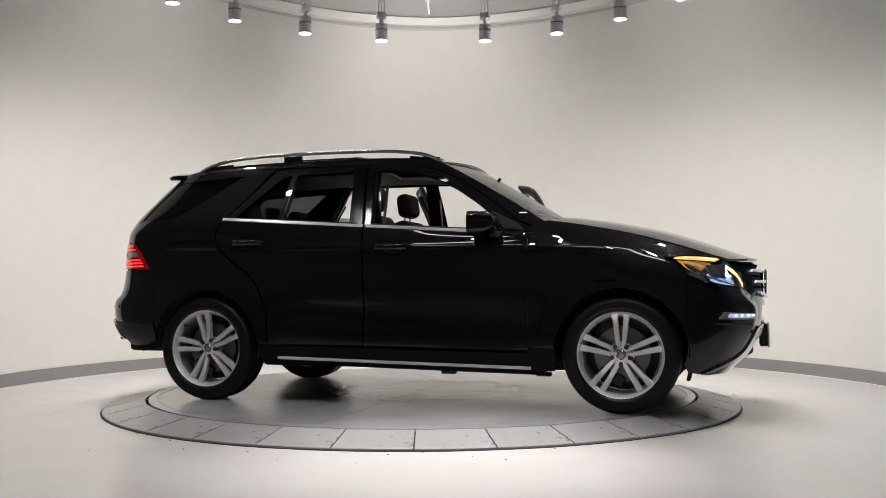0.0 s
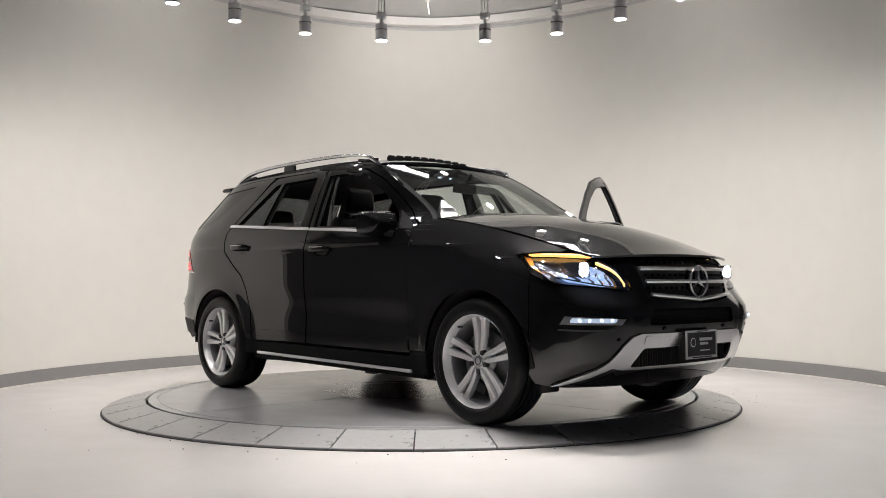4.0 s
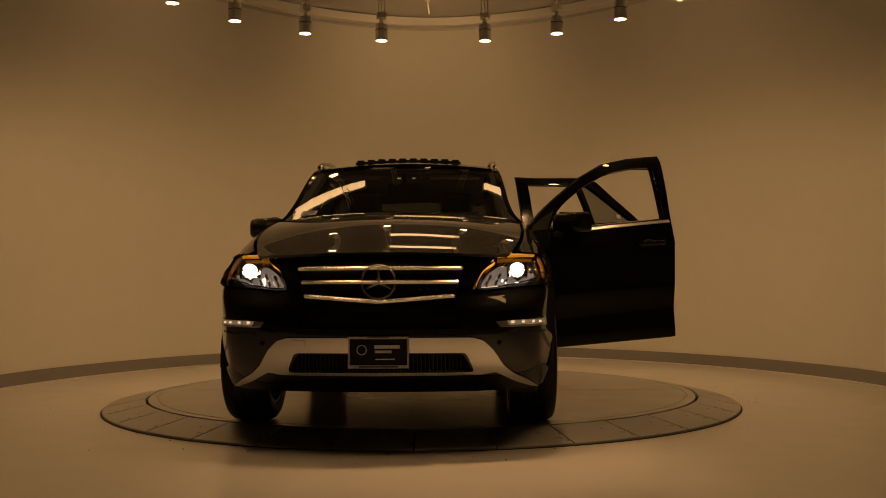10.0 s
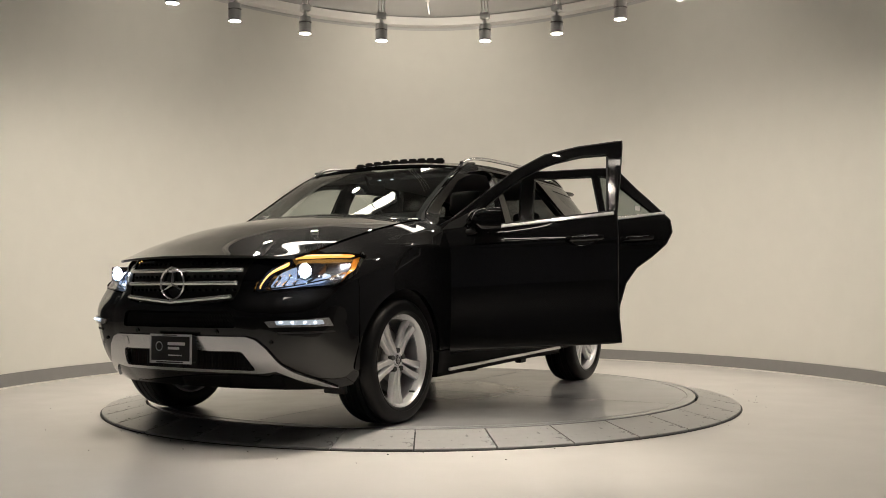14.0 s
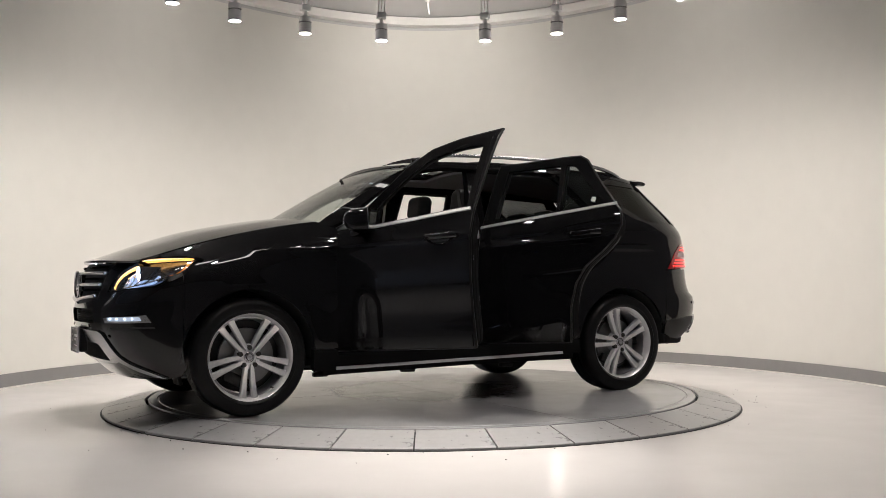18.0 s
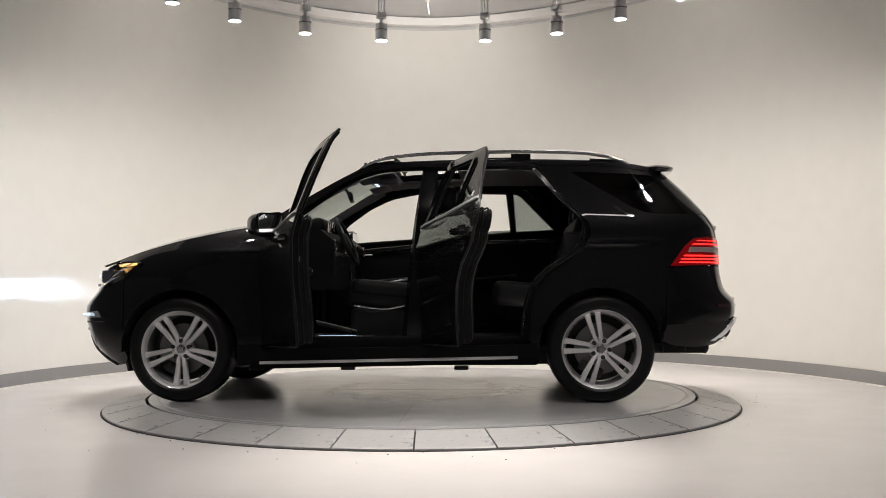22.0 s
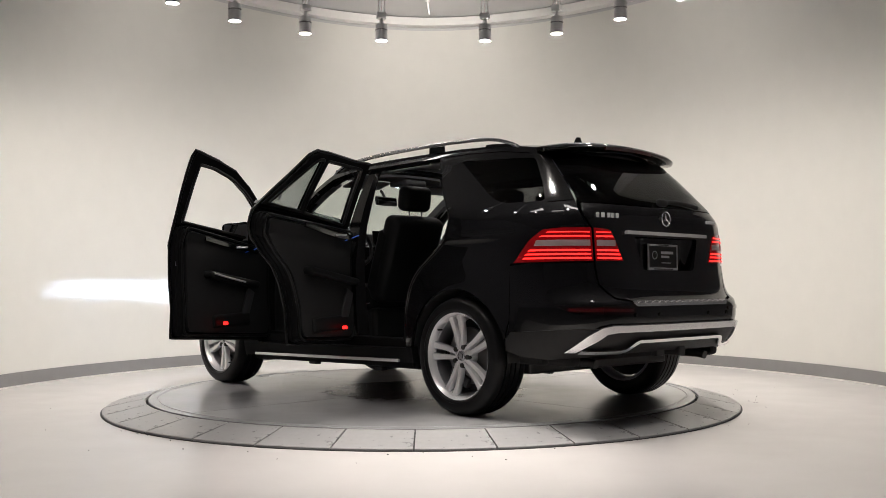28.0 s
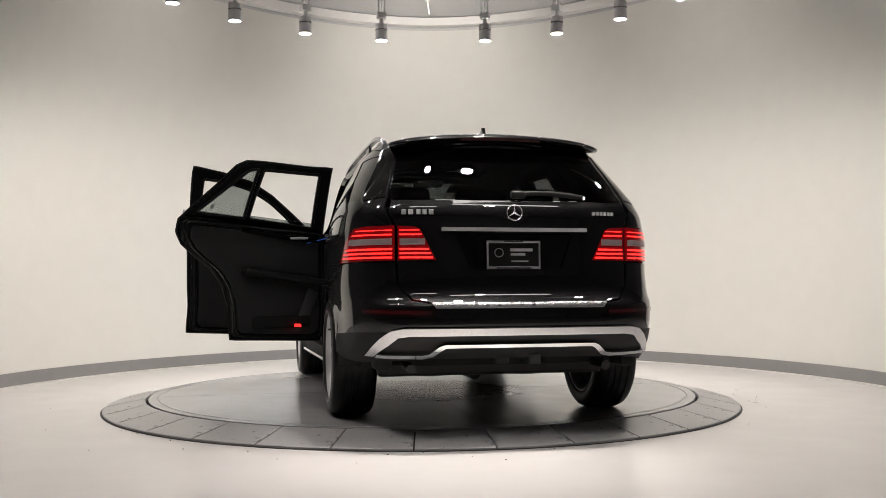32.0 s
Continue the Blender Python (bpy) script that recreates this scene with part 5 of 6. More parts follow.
for sg in (1, -1):
    def fl(loop):
        return [(sg * s, z) for s, z in loop]
    lamp_top = spline2(LAMP[0:8], 40)
    lamp_low = spline2([LAMP[7], LAMP[8], LAMP[9], LAMP[10], LAMP[11], LAMP[12], LAMP[13], LAMP[0]], 36)[1:-1]
    outline = lamp_top + lamp_low
    head = skin("headlight", offset_nose(0.075), [fl(outline)], LAMPHOUSE, car, 0.01, step=0.03, label="lit headlamp with amber strip and projector lens")
    rimline = [S_NOSE(sg * s, z) for s, z in dense(outline, 0.03)]
    part("lamp_rim", sweep(bmesh.new(), [Vector(p) - Vector((0.045, 0, 0)) for p in rimline + rimline[:2]], [(-0.004, -0.045), (0.004, -0.045), (0.004, 0.04), (-0.004, 0.04)], up=Vector((1, 0, 0))), GLOSSBLACK, head)

    def mid(k, w):
        a = lamp_top[k]
        c = (0.66, 0.868)
        d = Vector((c[0] - a[0], c[1] - a[1]))
        d = d.normalized() * w
        return (a[0] + d.x, a[1] + d.y)
    band = lamp_top[1:37] + [mid(k, 0.014 if k < 30 else 0.014 - 0.0008 * (k - 30)) for k in range(36, 0, -1)]
    skin("amber_strip", offset_nose(0.022), [fl(band)], AMBERGLOW, head, 0.015, step=0.02, label="lit amber turn signal strip")
    core = [mid(k, 0.005) for k in range(3, 35)] + [mid(k, 0.010) for k in range(34, 2, -1)]
    skin("strip_core", offset_nose(0.0185), [fl(core)], AMBERCORE, head, 0.003, step=0.02, label="bright middle of the lit turn signal")
    tip = [nx(1.785, 0.962), nx(1.808, 0.937), nx(1.872, 0.880), nx(1.95, 0.840), nx(1.965, 0.840), nx(1.95, 0.856), nx(1.885, 0.903), nx(1.845, 0.946)]
    skin("amber_reflector", offset_nose(0.026), [fl(tip)], AMBER, head, 0.012, step=0.02, label="amber side marker")
    tub = [(0.535, 0.79), (0.575, 0.86), (0.64, 0.90), nx(2.08, 0.90), nx(2.02, 0.86), nx(2.06, 0.82), (0.66, 0.79)]
    skin("high_beam_reflector", offset_nose(0.05), [fl(rounded(tub, 0.02))], LITBOWL, head, 0.01, step=0.03)
    # projector: bezel, hood box with its slot, burner
    px, py, pz = 2.085, sg * 0.722, 0.888
    m = Matrix.Translation((px - 0.002, py, pz - 0.012)) @ FACE_X
    smooth(part("projector_bezel", lathe(bmesh.new(), [(0.038, -0.03), (0.049, 0.0), (0.047, 0.006), (0.041, 0.004), (0.037, -0.03)], 32, m), CHROME, head))
    for s2, cut in ((1, 0.0075), (-1, 0.0035)):
        bm = bmesh.new()
        half_lens = [(0.037 * math.cos(a), s2 * max(cut, 0.037 * math.sin(a))) for a in np.linspace(0.12, math.pi - 0.12, 15)]
        rim_v = [bm.verts.new((px + 0.001, py + a, pz - 0.005 + b)) for a, b in half_lens]
        mid_v = [bm.verts.new((px + 0.010, py + a * 0.55, pz - 0.005 + s2 * max(cut, abs(b) * 0.6))) for a, b in half_lens]
        for k in range(14):
            bm.faces.new((rim_v[k], rim_v[k + 1], mid_v[k + 1], mid_v[k]))
        bm.faces.new(mid_v)
        bmesh.ops.recalc_face_normals(bm, faces=bm.faces)
        part("projector_lens", bm, PROJECTOR, head, "lit white projector lens")
    bm = bmesh.new()
    box(bm, 0.11, 0.10, 0.004, pose(px - 0.06, py, pz + 0.026))
    box(bm, 0.11, 0.10, 0.004, pose(px - 0.06, py, pz - 0.046))
    for s2 in (1, -1):
        box(bm, 0.11, 0.004, 0.076, pose(px - 0.06, py + s2 * 0.05, pz - 0.01))
    box(bm, 0.004, 0.10, 0.076, pose(px - 0.116, py, pz - 0.01))
    part("projector_hood", bm, GAP, head)
    part("projector_face", boxed(0.004, 0.10, 0.026, pose(px - 0.008, py, pz + 0.013)), LAMPHOUSE, head)
    part("projector_face", boxed(0.004, 0.10, 0.032, pose(px - 0.008, py, pz - 0.026)), LAMPHOUSE, head)
    # dark shroud over the hood box
    for s2 in (1, -1):
        part("hood_side", boxed(0.112, 0.003, 0.078, pose(px - 0.06, py + s2 * 0.0535, pz - 0.010)), LAMPHOUSE, head)
    part("hood_top", boxed(0.112, 0.108, 0.003, pose(px - 0.06, py, pz + 0.0305)), LAMPHOUSE, head)
    # fluted reflector below the projector
    for k in range(9):
        s0 = 0.56 + 0.026 * k
        zt, zb = 0.868 - 0.004 * abs(k - 4), 0.796 + 0.0006 * k * k
        c0, c1 = Vector(offset_nose(0.046)(sg * s0, zb)), Vector(offset_nose(0.040)(sg * (s0 + 0.03), zt))
        part("flute", sweep(bmesh.new(), [c0, (c0 + c1) / 2 + Vector((-0.012, 0, 0)), c1], circle(0.009, 8, 0.006), up=Vector((1, 0, 0))), LITBOWL if k % 2 else CHROME, head)
    chrome_line = [offset_nose(0.020)(sg * q, z) for q, z in ((0.53, 0.785), (0.60, 0.789), (0.66, 0.797), (0.72, 0.812), (0.78, 0.838), (0.84, 0.872))]
    smooth(part("lamp_trim", sweep(bmesh.new(), chrome_line, circle(0.004, 8, 0.007), up=Vector((1, 0, 0))), CHROME, head, "chrome line under the projector"))
    part("burner", boxed(0.003, 0.044, 0.002, pose(px - 0.066, py, pz + 0.0004)), XENON, head, "glaring blue-white burner")
    cover = skin("lamp_cover", S_NOSE, [fl(outline)], LENS, head, 0.003, step=0.03, lift=-0.002, label="clear lamp cover")
    cover.visible_shadow = False
    # day lamp in the bumper
    dr = skin("day_lamp", S_NOSE, [fl([(0.60, 0.612), (0.625, 0.582), (0.885, 0.588), (0.86, 0.632)])], SILVER, bumper, 0.012, step=0.03, lift=0.010, label="lit daytime lamp in a chrome surround")
    skin("day_lamp_lens", S_NOSE, [fl(rounded([(0.665, 0.594), (0.835, 0.598), (0.825, 0.622), (0.655, 0.616)], 0.008))], DAYLENS, dr, 0.004, step=0.03, lift=0.013)
    for k in range(4):
        s0 = 0.685 + 0.036 * k
        c = S_NOSE(sg * s0, 0.608)
        part("led", boxed(0.008, 0.022, 0.010, Matrix.Translation((c[0] + 0.012, c[1] + sg * 0.004, c[2])), 0.002), DRLGLOW, dr, "lit white diode")
    skin("bumper_slot", S_NOSE, [fl([(0.66, 0.545), (0.90, 0.553), (0.89, 0.562), (0.66, 0.556)])], GAP, bumper, 0.002, step=0.04, lift=0.002)
    # tail lamps: outer on the body, inner on the tailgate
    for nm, par, loop, sA, sB in (("outer", car, [(0.672, 0.936), (0.672, 1.128), tx(-2.19, 1.126), tx(-2.10, 1.116), tx(-2.03, 1.06), tx(-1.93, 0.928)], 0.685, None), ("inner", gate, [(0.45, 0.938), (0.475, 0.985), (0.535, 1.108), (0.56, 1.12), (0.655, 1.127), (0.655, 0.936)], None, 0.645)):
        tl = skin("tail_light", S_TAIL, [fl(loop)], REDLENS, par, 0.012, step=0.03, turn=True, lift=0.004, label="lit red tail lamp with glowing bars")
        for z0, z1, w0, w1, mt in ((0.947, 0.9565, 0.468, tx(-1.985, 0.952)[0], REDGLOW), (0.970, 0.9795, 0.478, tx(-2.0, 0.976)[0], REDGLOW), (0.993, 1.0025, 0.489, tx(-2.02, 1.0)[0], REDGLOW), (1.022, 1.056, 0.51, tx(-2.055, 1.04)[0], CLEARLAMP), (1.074, 1.0815, 0.527, tx(-2.085, 1.08)[0], REDGLOW), (1.099, 1.104, 0.54, tx(-2.12, 1.10)[0], REDGLOW)):
            a, b = (sA, w1) if sA else (w0, sB)
            skin("lamp_bar" if mt is REDGLOW else "reverse_lens", S_TAIL, [fl([(a, z0), (b, z0), (b + (0 if sA is None else -0.015), z1), (a, z1)])], mt, tl, 0.003, step=0.03, turn=True, lift=0.007)

# ---------------------------------------------------------------- the car: plates, badges, wipers, trim


def plate(m, parent, name):
    """A dealer plate with unreadable print as bars; local x to the right, y up, z outwards."""
    p = part(name, boxed(0.305, 0.155, 0.006, m, 0.002), PLATEBLACK, parent, "black dealer plate in a grey holder")
    for sx, sy, x, y in ((0.312, 0.016, 0, -0.073), (0.312, 0.012, 0, 0.074), (0.010, 0.155, -0.151, 0), (0.010, 0.155, 0.151, 0)):
        part("plate_rail", boxed(sx, sy, 0.01, m @ pose(x, y, 0.002), 0.002), BRIGHT, p)
    for w, x, y, h in ((0.13, 0.045, 0.028, 0.017), (0.085, 0.025, 0.003, 0.014), (0.10, 0.035, -0.035, 0.006), (0.11, 0.0, 0.0745, 0.006), (0.20, 0.0, -0.073, 0.007)):
        part("print_bar", boxed(w, h, 0.002, m @ pose(x, y, 0.008 if abs(y) > 0.07 else 0.0035)), WRITING if abs(y) < 0.07 else GAP, p)
    part("print_ring", lathe(bmesh.new(), [(0.022, 0.003), (0.026, 0.003), (0.026, 0.0045), (0.022, 0.0045)], 28, m @ pose(-0.085, 0.012, 0)), WRITING, p)
    return p


plate(Matrix.Translation((2.345, 0, 0.458)) @ FACE_X, bumper, "front_plate")
part("plate_holder", boxed(0.05, 0.30, 0.15, pose(2.314, 0, 0.458), 0.01), PLASTIC, bumper)
plate(Matrix.Translation((-2.312, 0.0, 0.968)) @ FACE_BACK, gate, "rear_plate")
emblem(0.046, Matrix.Translation((tail_at(0, 1.2) - 0.006, 0, 1.203)) @ FACE_BACK, gate, "rear_emblem")
hb = [(tail_at(y, 1.105) - 0.012, y, 1.106) for y in np.linspace(-0.415, 0.42, 25)]
smooth(part("tailgate_handle_bar", sweep(bmesh.new(), hb, [(-0.012, -0.010), (0.012, -0.010), (0.014, 0.002), (0.004, 0.011), (-0.012, 0.011)]), BRIGHT, gate, "bright metal handle bar"))
for y0, y1, n in ((0.64, 0.455, 5), (-0.46, -0.60, 6)):
    for k in range(n):
        y = y0 + (y1 - y0) * (k + 0.5) / n
        if n == 5 and k == 2:
            y -= 0.006
        part("badge_bar", boxed(0.006, abs(y1 - y0) / n * 0.72, 0.028 if n == 5 else 0.020, Matrix.Translation((tail_at(y, 1.2) - 0.003, y, 1.203)), 0.002), BRIGHT, gate)
wp = [(-0.015, 1.303), (-0.12, 1.318), (-0.26, 1.315), (-0.42, 1.296)]
arm = ribbon("rear_wiper", [(tail_at(y, z) - 0.022, y, z) for y, z in wp], circle(0.008, 8, 0.014), PLASTIC, gate, n=14)
smooth(part("wiper_pivot", boxed(0.04, 0.085, 0.045, Matrix.Translation((tail_at(-0.03, 1.3) - 0.014, -0.035, 1.308)), 0.015, 3), PLASTIC, arm))
for y0, y1 in ((0.55, -0.08), (-0.02, -0.60)):
    pts = [Vector(S_SHIELD(0.07 + 0.02 * math.sin(k / 11 * 3), (y0 + (y1 - y0) * k / 11) / 0.77)) + Vector((0.016, 0, 0.016)) for k in range(12)]
    ribbon("front_wiper", pts, circle(0.006, 6, 0.009), PLASTIC, car)
# sticker behind the glass
st = skin("window_sticker", S_SHIELD, [[(0.185, -0.88), (0.185, -0.74), (0.255, -0.74), (0.255, -0.88)]], PAPER, car, 0.001, step=0.05, turn=True, lift=0.0015, label="white paper sticker in the corner of the windshield")
for k in range(3):
    skin("print_bar", S_SHIELD, [[(0.197 + 0.018 * k, -0.86), (0.197 + 0.018 * k, -0.76), (0.204 + 0.018 * k, -0.76), (0.204 + 0.018 * k, -0.86)]], GREYPLASTIC, st, 0.001, step=0.05, turn=True, lift=0.003)

for sd in (1, -1):
    st = [(x, sd * (yside(x, 0.29) + 0.012), 0.308 - 0.0202 * (x + 0.89)) for x in np.linspace(-0.89, 0.892, 20)]
    smooth(part("sill_strip", sweep(bmesh.new(), st, [(-0.008, -0.010), (0.006, -0.010), (0.009, -0.002), (0.006, 0.008), (0.0, 0.010), (-0.006, 0.008), (-0.009, -0.002)]), BRIGHT, car, "bright metal strip along the sill"))
    bd = [(x, sd * 0.872, 0.283 - 0.0202 * (x + 0.89)) for x in np.linspace(-0.98, 0.97, 12)]
    smooth(part("running_board", sweep(bmesh.new(), bd, [(-0.07, -0.02), (0.02, -0.02), (0.025, 0.0), (0.02, 0.015), (-0.07, 0.015)] if sd < 0 else [(-0.02, -0.02), (0.07, -0.02), (0.07, 0.015), (-0.02, 0.015), (-0.025, 0.0)]), BLACKMETAL, car))
    smooth(part("mud_flap", boxed(0.025, 0.15, 0.12, pose(1.87, sd * 0.76, 0.262, 0, 14, 0), 0.008), PLASTIC, car))
    ep = [(-2.05, sd * 0.57, 0.345), (-2.18, sd * 0.57, 0.345), (-2.24, sd * 0.57, 0.335)]
    smooth(part("exhaust_tip", sweep(bmesh.new(), [Vector(v) for v in ep], circle(0.027, 16)), DARKMETAL, car))
    ribbon("suspension_arm", [(-WB, sd * 0.72, 0.30), (-WB - 0.05, sd * 0.35, 0.26), (-WB, 0, 0.28)], circle(0.035, 10), DARKMETAL, car, n=8)
part("tow_bar", boxed(0.16, 0.07, 0.06, pose(-2.30, -0.10, 0.392), 0.01), DARKMETAL, car)
smooth(part("silencer", boxed(0.36, 0.9, 0.11, pose(-1.86, 0, 0.40), 0.045, 4), DARKMETAL, car))
smooth(part("tow_socket", boxed(0.06, 0.08, 0.07, pose(-2.32, 0.08, 0.40), 0.01), PLASTIC, car))
smooth(part("prop_tube", sweep(bmesh.new(), [Vector((1.2, 0, 0.22)), Vector((-1.4, 0, 0.23))], circle(0.04, 10)), DARKMETAL, car))
for x, y in ((0.95, 0.80), (0.3, 0.78), (-0.5, 0.78), (0.95, -0.80), (0.3, -0.78)):
    part("jack_pad", boxed(0.10, 0.05, 0.03, pose(x, y, 0.225), 0.008), PLASTIC, car)

# ---------------------------------------------------------------- the car: cabin


def cushion(sx, sy, sz, m, bev, name, parent, mat=LEATHER):
    ob = part(name, boxed(sx, sy, sz, m, bev, 5), mat, parent)
    return smooth(ob, 60)


def front_seat(y):
    s = cushion(0.52, 0.50, 0.17, pose(0.10, y, 0.715, 0, -6, 0), 0.06, "front_seat", car)
    tagged(s, "black leather front seat")
    cushion(0.16, 0.50, 0.66, pose(-0.30, y, 1.00, 0, -20, 0), 0.06, "backrest", s)
    cushion(0.12, 0.27, 0.19, pose(-0.395, y, 1.445, 0, -8, 0), 0.05, "headrest", s)
    for dy in (-0.06, 0.06):
        ribbon("headrest_post", [(-0.41, y + dy, 1.22), (-0.40, y + dy, 1.38)], circle(0.006, 8), SATIN, s, up=Vector((1, 0, 0)))
    for dy in (-0.21, 0.21):
        cushion(0.46, 0.10, 0.12, pose(0.08, y + dy, 0.775, 0, -6, 0), 0.045, "side_bolster", s)
        cushion(0.13, 0.09, 0.48, pose(-0.25, y + dy, 0.98, 0, -20, 0), 0.04, "back_bolster", s)
    part("seat_base", boxed(0.50, 0.44, 0.24, pose(0.06, y, 0.52), 0.03), PLASTIC, s)
    ribbon("seat_trim", [(0.28, y + (0.255 if y > 0 else -0.255), 0.66), (0.05, y + (0.262 if y > 0 else -0.262), 0.635), (-0.18, y + (0.255 if y > 0 else -0.255), 0.68)], circle(0.004, 6, 0.007), SATIN, s, n=8)
    return s


front_seat(0.37)
front_seat(-0.37)
bench = tagged(cushion(0.52, 1.30, 0.18, pose(-0.98, 0, 0.73, 0, -5, 0), 0.06, "rear_bench", car), "black leather rear bench")
cushion(0.16, 1.30, 0.62, pose(-1.32, 0, 1.0, 0, -18, 0), 0.06, "bench_backrest", bench)
for y in (0.42, 0.0, -0.42):
    cushion(0.10, 0.25, 0.15, pose(-1.40, y, 1.36, 0, -8, 0), 0.045, "headrest", bench)
part("cargo_floor", boxed(0.95, 1.34, 0.04, pose(-1.84, 0, 0.80)), CARPET, car)
dash = smooth(part("dashboard", sweep(bmesh.new(), [Vector((0.70, y, 1.02)) for y in (-0.78, 0.0, 0.78)], [(-0.30, 0.10), (-0.20, 0.185), (0.0, 0.225), (0.10, 0.225), (0.16, 0.17), (0.18, 0.02), (0.13, -0.12), (0.05, -0.25), (-0.30, -0.25)]), BLACKMETAL, car, "black dashboard"), 40)
smooth(part("instrument_hood", boxed(0.16, 0.36, 0.10, pose(0.60, 0.37, 1.25, 0, 15, 0), 0.04, 4), PLASTIC, dash))
for y in (0.29, 0.45):
    smooth(part("dial_ring", lathe(bmesh.new(), [(0.052, 0.0), (0.056, 0.006), (0.062, 0.006), (0.064, 0.0)], 32, Matrix.Translation((0.497, y, 1.222)) @ FACE_BACK), CHROME, dash))
    part("dial", lathe(bmesh.new(), [(0, 0.001), (0.053, 0.001), (0.053, -0.004), (0, -0.004)], 28, Matrix.Translation((0.497, y, 1.222)) @ FACE_BACK), GLOSSBLACK, dash)
ribbon("dash_trim", [(0.396, 0.76, 1.03), (0.394, 0.2, 1.035), (0.394, -0.2, 1.035), (0.396, -0.76, 1.03)], [(-0.006, -0.012), (0.006, -0.012), (0.006, 0.012), (-0.006, 0.012)], SATIN, dash, n=13, label="thin metal dashboard trim")
part("centre_screen", boxed(0.02, 0.20, 0.12, pose(0.445, 0.0, 1.20, 0, 12, 0), 0.005), GLOSSBLACK, dash)
part("centre_panel", boxed(0.02, 0.22, 0.22, pose(0.392, 0.0, 0.95, 0, 4, 0), 0.005), SATIN, dash, "metal trimmed centre console front")
for y in (0.72, 0.30, -0.30, -0.72):
    smooth(part("air_vent", lathe(bmesh.new(), [(0.03, 0.0), (0.042, 0.004), (0.046, 0.0), (0.042, -0.02), (0, -0.01)], 24, Matrix.Translation((0.398, y, 1.092)) @ FACE_BACK), CHROME, dash))
smooth(part("centre_console", boxed(0.95, 0.24, 0.34, pose(0.12, 0, 0.66), 0.05, 4), PLASTIC, car))
wheel_m = Matrix.Translation((0.37, 0.37, 1.135)) @ pose(0, 0, 0, 0, -66, 0)
bm = bmesh.new()
n = 40
rg = []
for k in range(n):
    a = 2 * math.pi * k / n
    c, s = math.cos(a), math.sin(a)
    rg.append([bm.verts.new(wheel_m @ Vector(((0.182 + 0.016 * math.cos(b)) * c, (0.182 + 0.016 * math.cos(b)) * s, 0.016 * math.sin(b)))) for b in [2 * math.pi * j / 10 for j in range(10)]])
for k in range(n):
    for j in range(10):
        bm.faces.new((rg[k][j], rg[(k + 1) % n][j], rg[(k + 1) % n][(j + 1) % 10], rg[k][(j + 1) % 10]))
steer = smooth(part("steering_wheel", bm, LEATHER, car, "black leather steering wheel with silver spokes"), 80)
for a in (0, 180, 270):
    smooth(part("wheel_spoke", boxed(0.13, 0.045, 0.02, wheel_m @ pose(0, 0, 0, 0, 0, a + 90) @ pose(0.11, 0, -0.005), 0.008), SATIN if a == 270 else SILVER, steer))
smooth(part("airbag_pad", lathe(bmesh.new(), [(0, 0.02), (0.055, 0.015), (0.075, 0.0), (0.07, -0.03), (0, -0.04)], 28, wheel_m), LEATHER, steer))
smooth(part("steering_column", sweep(bmesh.new(), [wheel_m @ Vector((0, 0, -0.03)), wheel_m @ Vector((0, 0, -0.25))], circle(0.05, 12)), PLASTIC, steer))
for k in range(3):
    part("dash_key", boxed(0.01, 0.012, 0.02, pose(0.394, 0.50 - 0.025 * k, 0.96)), SATIN, dash)
mir = smooth(part("inner_mirror", boxed(0.035, 0.24, 0.075, pose(0.40, 0.0, 1.505, 0, 12, 6), 0.015, 3), PLASTIC, car))
part("inner_mirror_glass", boxed(0.003, 0.215, 0.06, pose(0.3805, 0.002, 1.503, 0, 12, 6)), MIRRORGLASS, mir)
ribbon("mirror_stalk", [(0.41, 0, 1.52), (0.44, 0, 1.57), (0.47, 0, 1.60)], circle(0.012, 8), PLASTIC, mir, up=Vector((0, 1, 0)))
smooth(part("roof_console", boxed(0.22, 0.22, 0.05, pose(0.12, 0, 1.625), 0.02, 3), LINER, car, "grey roof console"))
for y in (0.055, -0.055):
    part("reading_lamp", lathe(bmesh.new(), [(0, -0.003), (0.012, -0.002), (0.014, 0.002), (0, 0.002)], 16, pose(0.19, y, 1.598)), DRLGLOW, car, "small lit reading lamp")
for y in (0.36, -0.36):
    smooth(part("sun_visor", boxed(0.16, 0.36, 0.018, pose(0.20, y, 1.60, 0, 14, 0), 0.008), LINER, car, "grey folded sun visor"))
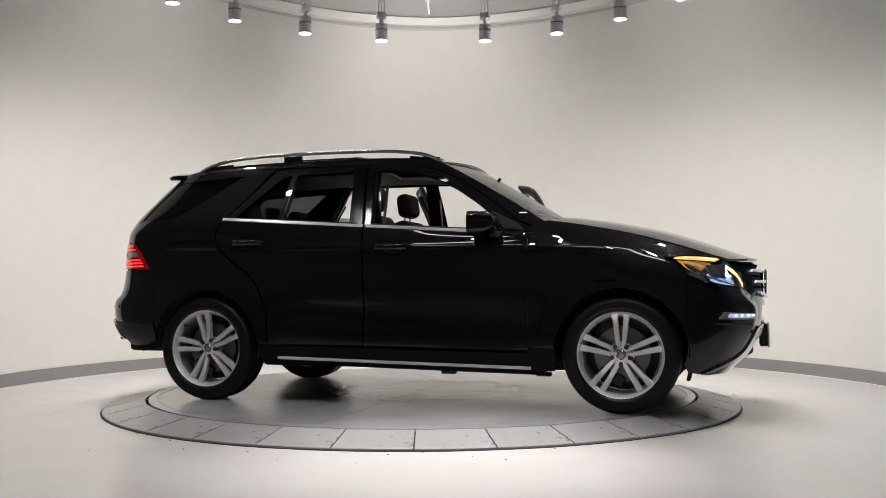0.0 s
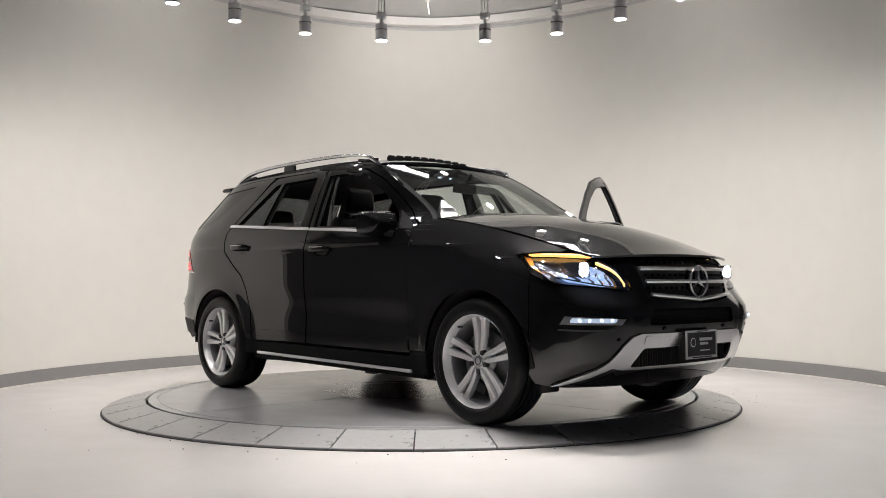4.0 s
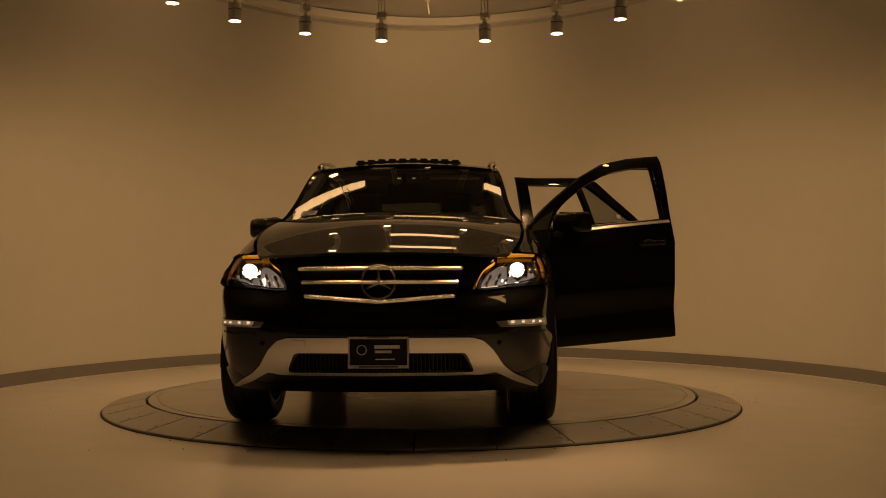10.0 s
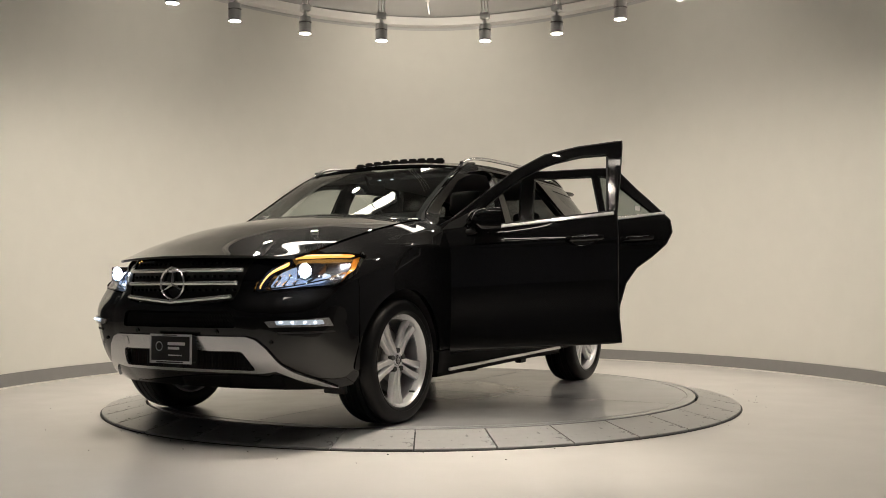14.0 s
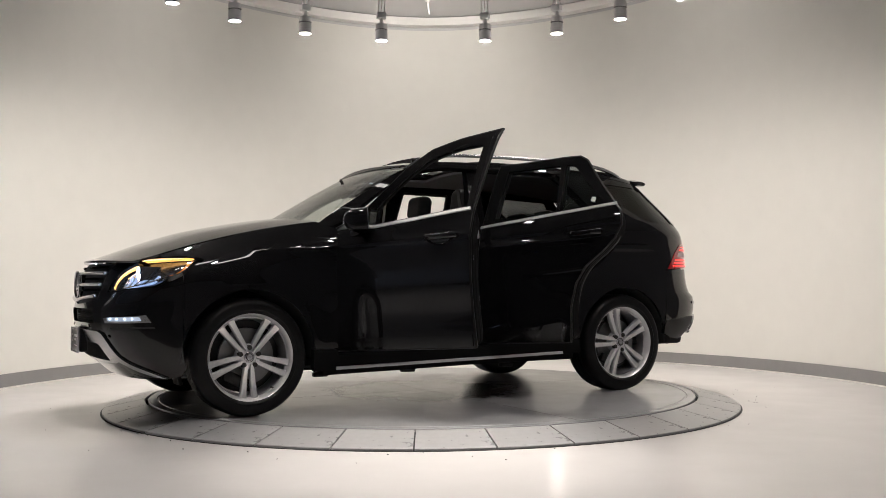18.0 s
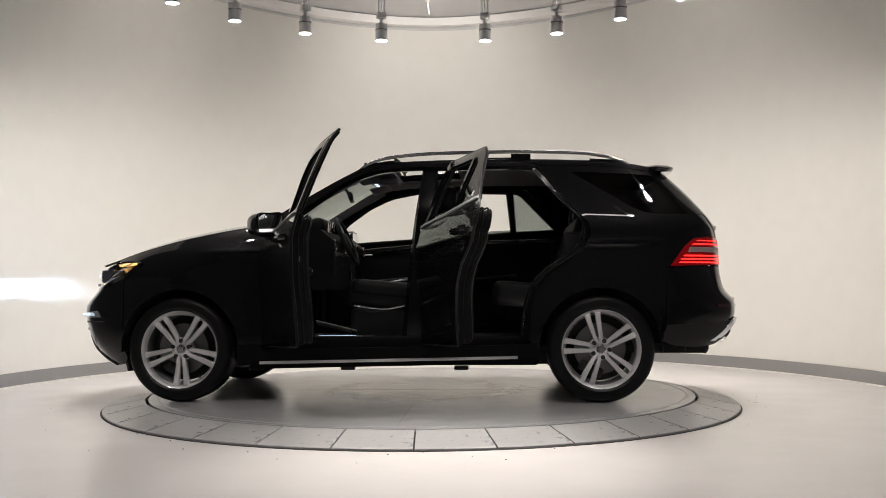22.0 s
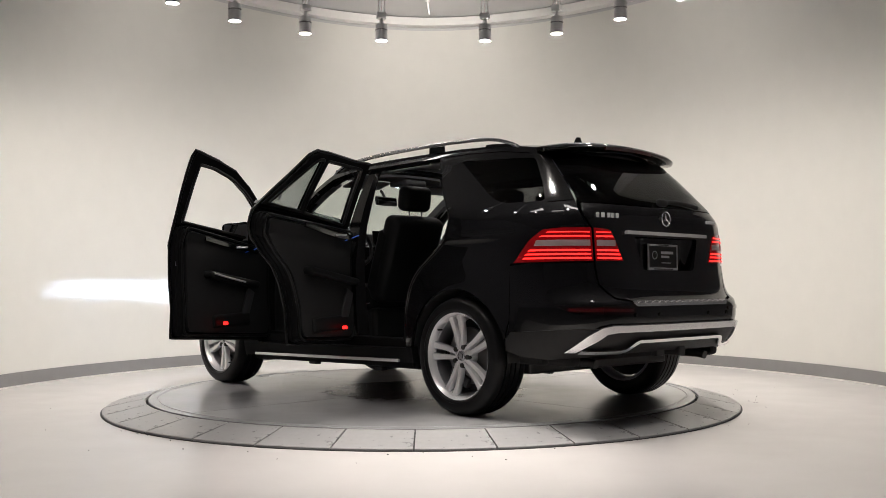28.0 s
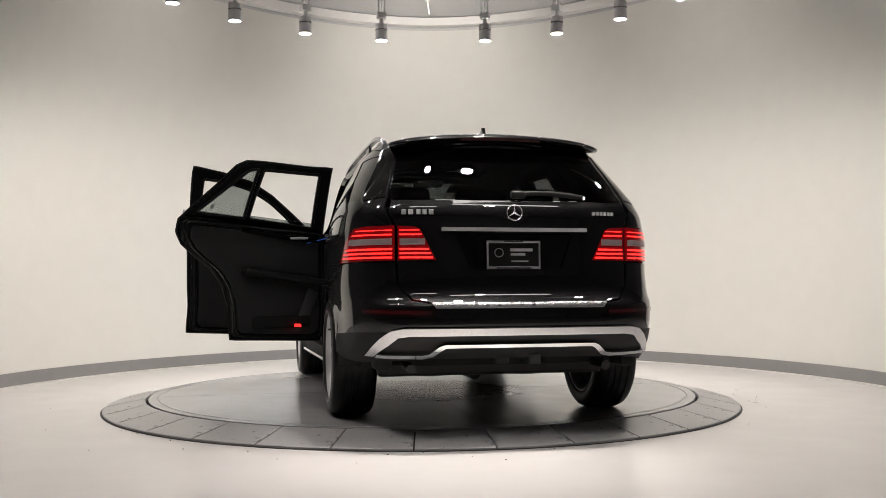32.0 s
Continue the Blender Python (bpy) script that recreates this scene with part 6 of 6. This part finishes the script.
for sd in (1, -1):
    # sill plate and grey trims inside the openings
    part("sill_plate", boxed(0.46, 0.035, 0.006, pose(0.33, sd * 0.865, 0.453), 0.002), SATIN, car, "metal sill plate")
    part("sill_light", boxed(0.26, 0.012, 0.003, pose(0.36, sd * 0.872, 0.4575), 0.001), SILLGLOW, car, "lit white bar in the sill plate")
    part("seat_belt", boxed(0.004, 0.045, 0.75, pose(-0.20, sd * 0.715, 1.15, sd * 16, 0, 0)), RUBBER, car)
    ap = [a_line(u) for u in np.linspace(0.02, 0.97, 12)]
    pts = [(p.x - 0.03, sd * (yside(p.x, p.z) - 0.055), p.z - 0.03) for p in ap]
    ribbon("pillar_trim", pts, [(-0.03, -0.03), (0.03, -0.03), (0.03, 0.03), (-0.03, 0.03)], LINER, car, up=Vector((0, 1, 0)))
    if sd > 0:
        smooth(part("door_striker", sweep(bmesh.new(), [(-0.215, 0.868, 0.875), (-0.215, 0.892, 0.875), (-0.215, 0.892, 0.905), (-0.215, 0.868, 0.905)], circle(0.005, 6), up=Vector((1, 0, 0))), CHROME, car))
        for lz, ly, sx, sz in ((0.69, 0.874, 0.022, 0.075), (1.165, 0.848, 0.016, 0.06)):
            part("pillar_label", boxed(sx, 0.002, sz, pose(-0.232, ly, lz, -6 if lz > 1 else 0, 8, 0)), PAPER, car, "small white paper label")
part("paper_mat", boxed(0.30, 0.24, 0.003, pose(0.42, 0.56, 0.50, 10, -14, 6)), PAPER, car, "white paper floor mat")
for y, z in ((0.71, 0.60),):
    part("door_lamp", boxed(0.02, 0.03, 0.012, pose(-1.00, y, 0.52)), LAMPGLOW, bench, "small lit entry lamp")

# parking sensors and small hardware
for sg in (1, -1):
    for s0, z0 in ((0.30, 0.555), (0.62, 0.50)):
        c = S_NOSE(sg * s0, z0)
        smooth(part("parking_sensor", lathe(bmesh.new(), [(0, 0.004), (0.010, 0.003), (0.012, 0.0)], 16, Matrix.Translation(Vector(c) + Vector((0.004, 0, 0))) @ FACE_X), GLOSSBLACK, bumper))
    for s0 in (0.26, 0.48):
        c = S_TAIL(sg * s0, 0.625)
        smooth(part("parking_sensor", lathe(bmesh.new(), [(0, 0.004), (0.010, 0.003), (0.012, 0.0)], 16, Matrix.Translation(Vector(c) + Vector((-0.004, 0, 0))) @ FACE_BACK), GLOSSBLACK, rbump))
skin("tow_cover", S_NOSE, [rounded([(-0.45, 0.475), (-0.385, 0.475), (-0.385, 0.52), (-0.45, 0.52)], 0.012)], SILVER, bumper, 0.003, step=0.02, lift=0.0155)

# ---------------------------------------------------------------- what moves


def motions():
    rows_car, rows_disc = [], []
    for k in range(33):
        a = heading(k)
        turn = pose(0, 0, 0, 0, 0, a)
        rows_car.append((k, Matrix.Translation((turn @ CAR_OFF) + Vector((0, 0, DISC_Z))) @ turn))
        rows_disc.append((k, turn))
    walk(car, rows_car)
    walk(disc, rows_disc)


motions()
